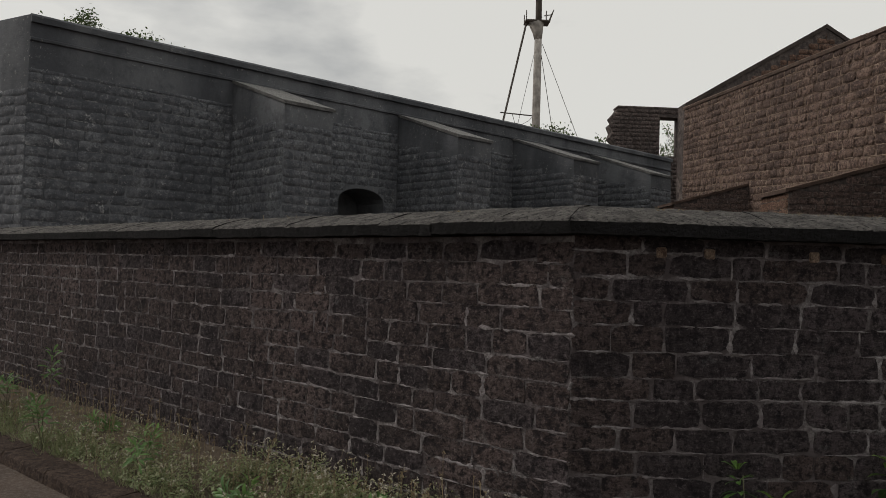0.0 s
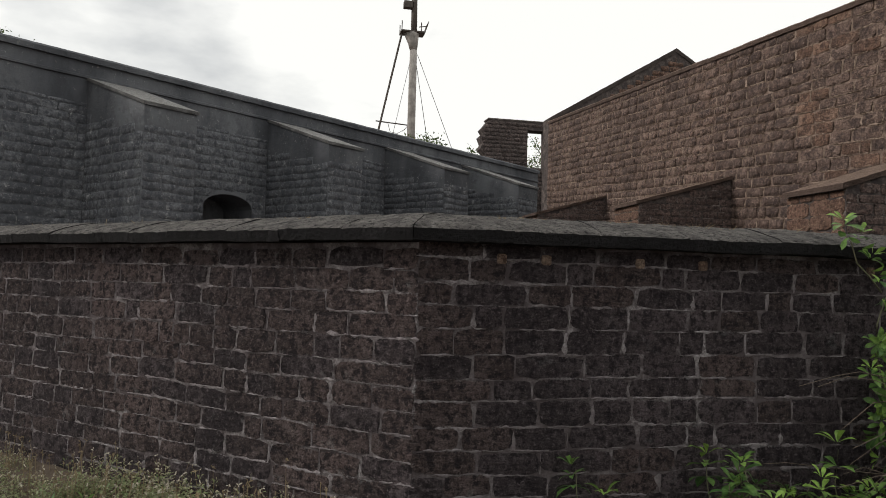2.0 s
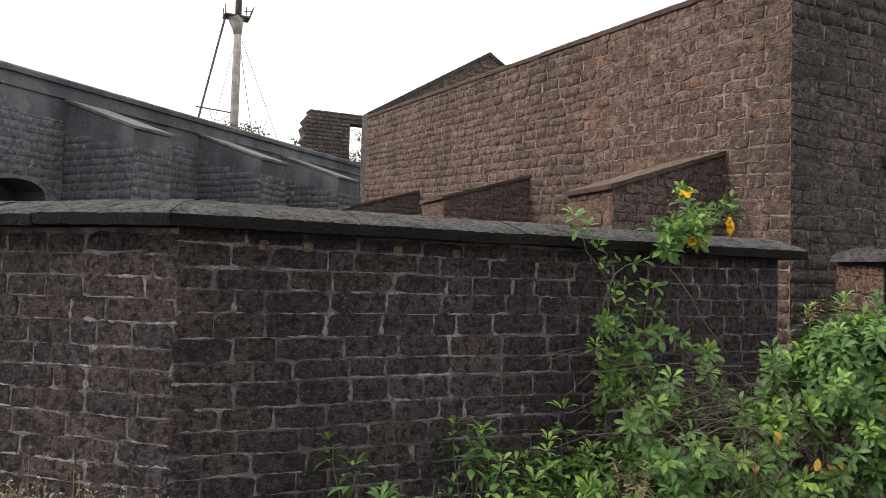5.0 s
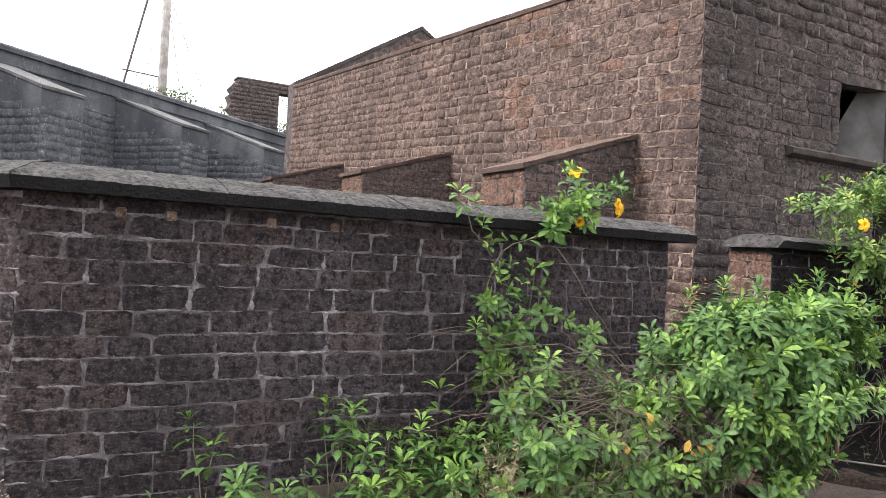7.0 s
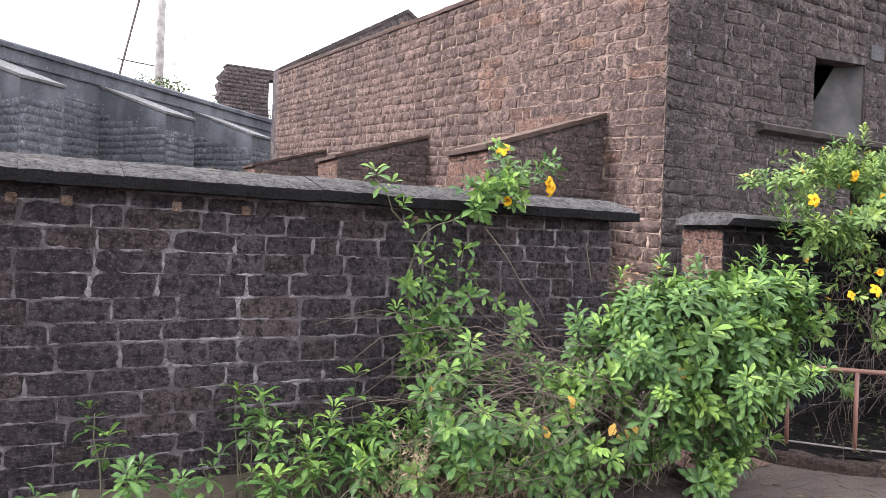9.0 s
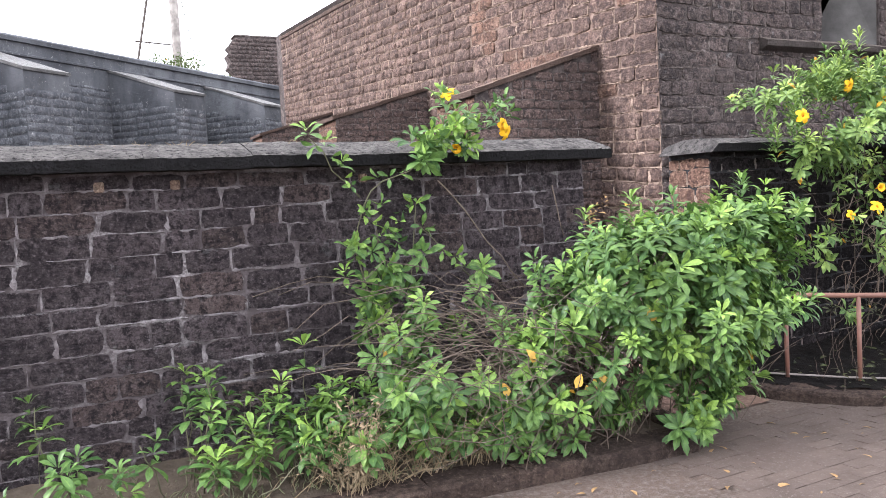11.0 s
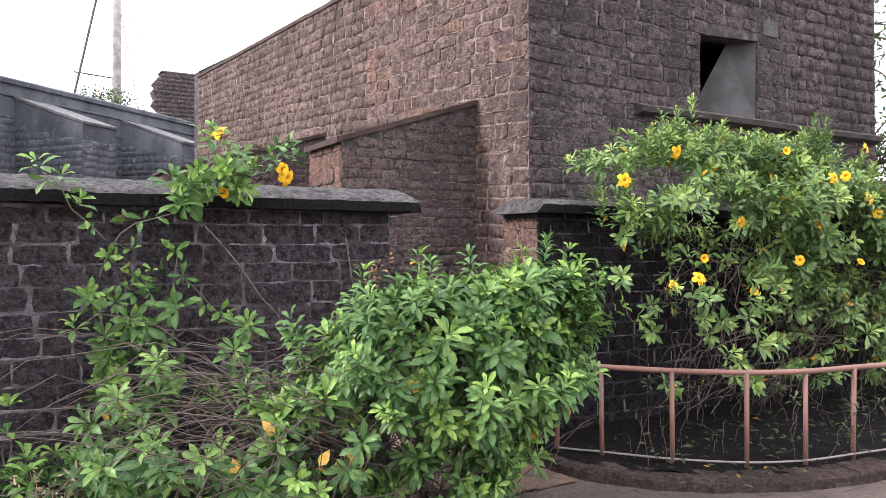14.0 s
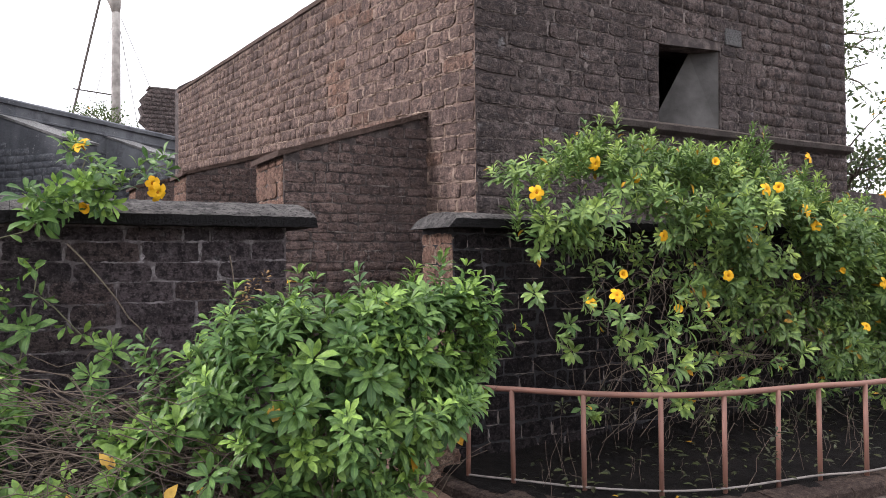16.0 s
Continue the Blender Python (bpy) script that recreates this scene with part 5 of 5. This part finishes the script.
# taller, denser herbs round the wall's corner
for i in range(1100):
    u, v = rg.uniform(-0.7, 2.8), rg.uniform(0.3, 0.97)
    b = Vector((0.5, 3.45, 0)).lerp(CORNER, v) - CH_U * u
    if noise.noise(Vector((b.x * 1.7, b.y * 1.7, 17))) < -0.12 or b.x > 0.9:
        continue
    h = rg.uniform(0.1, 0.3)
    t = np.array((b.x + rg.normal(0, 0.06), b.y + rg.normal(0, 0.05), 0.1 + h))
    F.shoot((b.x, b.y, 0.1), t - np.array((b.x, b.y, 0.09)), h, int(rg.integers(3, 7)), rg.uniform(0.022, 0.045), whorl=3, spread=1.2)
    if i % 3 == 0:
        lines.append(arc((b.x, b.y, 0.1), t + (0, 0, 0.06), 0, 2, rg, 0.01))
        for j in range(4):
            G.leaf(t + (0, 0, 0.06), rg.normal(0, 1, 3), rg.normal(0, 1, 3), 0.012)
herbs = tagged(new("low_herbs"), "tiny-leaved herbs with pale heads over dry soil", "weeds", kind="stuff")
part("foliage", F.mesh("foliage", M_GRASS, 1.4), herbs, kind="stuff")
part("seed_head_cluster", G.mesh("seed_head_cluster", M_PALEHEAD, 2.2), herbs, kind="stuff")
twigs("stalk_cluster", herbs, lines, 0.0018, 0.001, M_STRAW)


def weed(x, y, h, seed, leafy):
    s = tagged(new("weed"), "soft green weed standing in the grass", "plant", "weeds in the bed")
    s.location = (x, y, 0.08)
    G = Foliage(seed)
    st = []
    for j in range(leafy):
        tip = np.array((rg.normal(0, 0.09), rg.normal(0, 0.09), h * rg.uniform(0.7, 1.05)))
        st.append(arc((0, 0, 0), tip, 0, 4, rg, 0.01))
        G.shoot(tip * 0.35, tip, h * 0.65, int(rg.integers(4, 7)), rg.uniform(0.10, 0.15), whorl=3, spread=1.0)
    part("foliage", G.mesh("foliage", M_WEED, 0.7), s, kind="stuff")
    stems(s, st, 0.005, 0.003, M_GREENSTEM)


for i, (x, y, h, n) in enumerate(((-1.93, 5.93, 0.42, 4), (-3.04, 6.75, 0.46, 3), (-3.85, 8.55, 0.7, 1), (-2.84, 7.3, 0.2, 3), (-1.0, 5.2, 0.2, 3), (-4.27, 8.5, 0.4, 4), (-0.1, 4.75, 0.22, 3), (-5.0, 9.0, 0.5, 4))):
    weed(x, y, h, 300 + i, n)
# dry stalks with seed heads
lines = []
G = Foliage(9)
for i in range(260):
    u, v = rg.uniform(-0.2, 8), rg.uniform(0.35, 0.95)
    b = Vector((0.5, 3.45, 0)).lerp(CORNER, v) - CH_U * u
    h = rg.uniform(0.12, 0.42) * (1.6 if rg.random() < 0.06 else 1)
    t = np.array((b.x + rg.normal(0, 0.05), b.y + rg.normal(0, 0.05), 0.1 + h))
    lines.append(arc((b.x, b.y, 0.08), t, 0, 3, rg, 0.01))
    for j in range(5):
        G.leaf(t, rg.normal(0, 1, 3), rg.normal(0, 1, 3), 0.012)
for i in range(240):
    x, y = rg.normal(4.1, 0.45), rg.uniform(3.36, 3.65)
    lines.append(arc((x, y, 0.08), (x + rg.normal(0, 0.22), y - rg.uniform(0, 0.2), rg.uniform(0.12, 0.5)), 0.03, 3, rg, 0.015))
dry = tagged(new("dry_stalks"), "bleached dry stalks and seed heads in the bed", "grass", kind="stuff")
twigs("stalk_cluster", dry, lines, 0.003, 0.0015, M_STRAW)
part("seed_head_cluster", G.mesh("seed_head_cluster", M_STRAW, 2.0), dry, kind="stuff")
# tufts of dry moss on the coping
lines = []
for cx, cy in [(CORNER.x + u, 4.5) for u in (0.55, 0.7, 1.3, 1.55, 1.65, 1.8, 2.0, 2.15, 2.6, 3.4, 3.6)] + [tuple((CORNER - CH_U * u + Vector((0.15, 0.17, 0)))[:2]) for u in (0.9, 1.0, 1.15, 1.3, 2.6, 2.7, 3.6, 4.2)]:
    for j in range(7):
        b = np.array((cx + rg.normal(0, 0.09), cy + rg.normal(0, 0.03), 2.125))
        lines.append(arc(b, b + (rg.normal(0, 0.045), rg.normal(0, 0.03), rg.uniform(0.015, 0.055)), 0.005, 3, rg, 0.006))
tuft = tagged(new("dry_moss_tufts"), "dry bleached tufts growing on the coping", "grass", kind="stuff")
twigs("tuft_cluster", tuft, lines, 0.0025, 0.0015, M_STRAW)
# fallen leaves
F = Foliage(10)
for i in range(150):
    x, y = rg.uniform(3.5, 9.5), rg.uniform(0.8, 3.1)
    if y > 2.2 and x > 7.0:
        continue
    a = rg.uniform(0, 6.28)
    F.leaf((x, y, 0.012), (math.cos(a), math.sin(a), 0.05), (rg.normal(0, 0.2), rg.normal(0, 0.2), 1), rg.uniform(0.03, 0.09))
tagged(new("fallen_leaves", F.mesh("fallen_leaves", M_DRYLEAF, 1.1)), "dry fallen leaves on the road", "leaves", kind="stuff")


# ---- trees ----
def tree(x, y, h, crown, n, size, seed, label, spread=1.0, gaps=0.0):
    """Tapered trunk, forked limbs, and leaf clumps round the limb ends."""
    r = np.random.default_rng(seed)
    t = tagged(new("tree"), label, "tree")
    t.location = (x, y, 0)
    bm = bmesh.new()
    fork = h - 1.5 * crown
    tube(bm, arc((0, 0, -0.1), (r.normal(0, 0.2), r.normal(0, 0.2), fork), 0, 5, r, 0.05), 0.035 * h, 0.02 * h, 8)
    part("trunk", from_bm("trunk", bm, M_BARK, True), t)
    G = Foliage(seed + 1)
    for i in range(9):
        a = 6.283 * i / 9 + r.normal(0, 0.3)
        end = np.array((math.cos(a) * crown * spread * r.uniform(0.45, 1.0), math.sin(a) * crown * spread * r.uniform(0.45, 1.0), h - crown * r.uniform(0.0, 1.2)))
        bm = bmesh.new()
        tube(bm, arc((0, 0, fork), end, 0.2, 6, r, 0.08), 0.014 * h, 0.004 * h, 6)
        for q in range(5):
            e2 = end + r.normal(0, crown * 0.28, 3)
            tube(bm, arc(end * 0.75 + np.array((0, 0, fork)) * 0.25, e2, 0.1, 4, r, 0.05), 0.005 * h, 0.0015 * h, 4)
            for w in range(n):
                c = e2 + r.normal(0, crown * 0.11, 3)
                for m in range(5):
                    d = r.normal(0, 1, 3) + (0, 0, -0.2)
                    G.leaf(c + r.normal(0, size, 3), d / np.linalg.norm(d), r.normal(0, 1, 3) + (0, 0, 1.2), size * r.uniform(0.7, 1.3))
        part("limb", from_bm("limb", bm, M_BARK), t)
    part("crown", G.mesh("crown", M_TREE, 1.5), t, kind="stuff")


tree(-14.3, 26.0, 9.5, 2.4, 150, 0.11, 500, "leafy tree behind the black rampart")
tree(-11.8, 29.5, 10.3, 2.4, 150, 0.11, 510, "leafy tree rising behind the rampart")
tree(12.2, 55, 11.9, 2.6, 14, 0.22, 520, "thin tree far behind the broken wall")
tree(15.7, 46, 10.6, 2.2, 9, 0.16, 530, "sparse tree seen through the empty window")
tree(19.9, 9.4, 5.2, 2.2, 16, 0.12, 540, "small leafy tree beside the large building")
tree(20.2, 11.2, 8.2, 2.6, 6, 0.11, 550, "airy tree beside the large building")

# creeper at the building's outer edge
cr = tagged(new("creeper"), "thin creeper hanging on the building's edge", "climbing plant")
lines, G = [], Foliage(12)
for i in range(26):
    z = rg.uniform(3.2, 7.2)
    a = np.array((SX + FW + 0.02, FY + rg.uniform(0.1, 0.8), z))
    b = a + np.array((rg.uniform(0.15, 0.7), rg.normal(-0.1, 0.15), rg.uniform(-0.5, 0.15)))
    pts = arc(a, b, 0.12, 5, rg, 0.02)
    lines.append(pts)
    for p in pts[1:]:
        for j in range(4):
            G.leaf(np.array(p) + rg.normal(0, 0.05, 3), rg.normal(0, 1, 3), rg.normal(0, 1, 3) + (0, 0, 1), rg.uniform(0.06, 0.12))
twigs("stem_tangle", cr, lines, 0.008, 0.004, M_TWIG)
part("foliage", G.mesh("foliage", M_TREE, 1.5), cr, kind="stuff")

# ---- stones of the walls ----
def near_pick(u, z, r):
    return M_CORNER if r.random() < (0.25 if u > 0.3 else 0.7) else M_NEAR


courses(wall_main, [(-0.01, 0), (MAIN_LEN, 0), (MAIN_LEN, top), (-0.01, top)], [], CORNER, (1, 0, 0), 0.137, (0.22, 0.49), M_NEAR, 1, proud=0.010, joint=0.008, single=lambda u, z: True, pick=near_pick, wander=0.026, dab=(M_DAB, 0.9, 0.62, 0.0135))
courses(wall_ch, [(0, 0), (CH_LEN + 0.006, 0), (CH_LEN + 0.006, top), (0, top)], [], CH_O, CH_U, 0.137, (0.23, 0.5), M_CORNER, 2, proud=0.010, joint=0.008, soft=False, single=lambda u, z: u > CH_LEN - 6.2, pick=lambda u, z, r: M_CORNER if r.random() < 0.75 else M_NEAR, wander=0.026, dab=(M_DAB, 0.9, 0.62, 0.0135))
courses(wall_pier, p_poly, [], P_O, (1, 0, 0), 0.137, (0.2, 0.44), M_SHADE_STONE, 3, proud=0.014, joint=0.017, single=lambda u, z: u < 5, wander=0.02, dab=(M_DAB_FRONT, 0.35, 0.35, 0.012))
courses(wall_pier, [(0, 0), (0.5, 0), (0.5, 1.97), (0, 1.97)], [], P_O + Vector((0, 0.5, 0)), (0, -1, 0), 0.17, (0.2, 0.34), M_RED, 4, proud=0.014, joint=0.012, single=lambda u, z: True, dab=(M_DAB_BROWN, 0.5, 0.7, 0.014))
courses(wall_front, [(0, 0), (FW, 0), (FW - 0.02, 6.9), (0, 6.9)], [WIN, ARCH], (SX, FY, 0), (1, 0, 0), 0.2, (0.34, 0.68), M_FRONT, 5, proud=0.026, joint=0.024, single=lambda u, z: 2.3 < z < 5.7 and u < 5.6, wander=0.03, dab=(M_DAB_FRONT, 0.5, 0.4, 0.02))
courses(wall_side, side_poly, [], (SX, SY, 0), (0, -1, 0), 0.205, (0.36, 0.7), M_BROWN, 6, proud=0.026, joint=0.028, single=lambda u, z: u > side_len - 4.8 and z > 2.4, tilt=-RISE, wander=0.035, pick=lambda u, z, r: M_RUST if r.random() < (0.5 if noise.noise(Vector((u * 0.4, z * 0.6, 3))) > 0.12 else 0.04) else M_BROWN, dab=(M_DAB_BROWN, 0.85, 0.42, 0.02))
courses(wall_far, [(0, 6.5), (10.1, 6.5), (10.1, 7.5), (5.0, 10.55), (0, 7.5)], [], (SX, SY + 0.01, 0), (1, 0, 0), 0.205, (0.26, 0.5), M_RUST, 7, proud=0.03, joint=0.025)
for i, (b, poly, by, tip) in enumerate(BUTTRESS):
    courses(b, poly, [], (7.26, by, 0), (1, 0, 0), 0.14, (0.22, 0.44), M_BUTTRESS, 40 + i, proud=0.022, joint=0.02, single=lambda u, z: z > 1.8, wander=0.018, dab=(M_DAB_FRONT, 0.6, 0.5, 0.014))
    courses(b, [(0, 0), (1.15, 0), (1.15, tip - 0.03), (0, tip - 0.03)], [], (7.26, by + 1.15, 0), (0, -1, 0), 0.2, (0.3, 0.5), M_RED, 50 + i, proud=0.022, joint=0.02, single=lambda u, z: z > 1.8)
courses(wall_long, [(0, 0), (LL, 0), (LL, 6.5), (0, 6.5)], [NICHE], LO, LU, 0.25, (0.45, 0.9), M_FAR, 8, proud=0.004, joint=0.01, wander=0.05, dab=(M_DAB_FAR, 0.3, 0.1, 0.016))
courses(wall_ruin, ruin_poly, [RWIN], (10.0, 37.8, 0), (1, 0, 0), 0.21, (0.35, 0.6), M_FRONT, 9, proud=0.035, joint=0.03)
courses(wall_return, [(0, 0), (16, 0), (16, 6.0), (0, 6.0)], [], LO - RU * 16, RU, 0.25, (0.45, 0.9), M_FAR, 10, proud=0.004, joint=0.01, wander=0.05)
for x in (0.5, 0.78, 1.39, 1.82, 3.05):
    bm = bmesh.new()
    box(bm, (CORNER.x + x - 0.028, 4.318, 1.865), (CORNER.x + x + 0.03, 4.36, 1.925), 0.006)
    part("patch_stone", from_bm("patch_stone", bm, M_RED), wall_main)

# worn pavers of the road beside the round bed
PAVER = []
for i in range(4):
    rp = random.Random(70 + i)
    bm = bmesh.new()
    box(bm, (0, 0, -0.02), (1, 1, 0.012))
    for v in bm.verts:
        if v.co.z > 0:
            v.co.x += (0.5 - v.co.x) * rp.uniform(0.004, 0.012)
            v.co.y += (0.5 - v.co.y) * rp.uniform(0.008, 0.024)
            v.co.z += rp.uniform(-0.003, 0.003)
    PAVER.append(from_bm("paver", bm, M_PAVER))
rp = random.Random(75)
for j in range(17):
    for i in range(17):
        x, y = 5.35 + 0.22 * i + (0.11 if j % 2 else 0), 1.35 + 0.112 * j
        part("paver", PAVER[rp.randrange(4)], ground, m=pose(x, y, rp.uniform(-0.006, -0.004), 0, 0, rp.uniform(-0.8, 0.8)) @ Matrix.Diagonal((0.2195, 0.1115, 1, 1)))
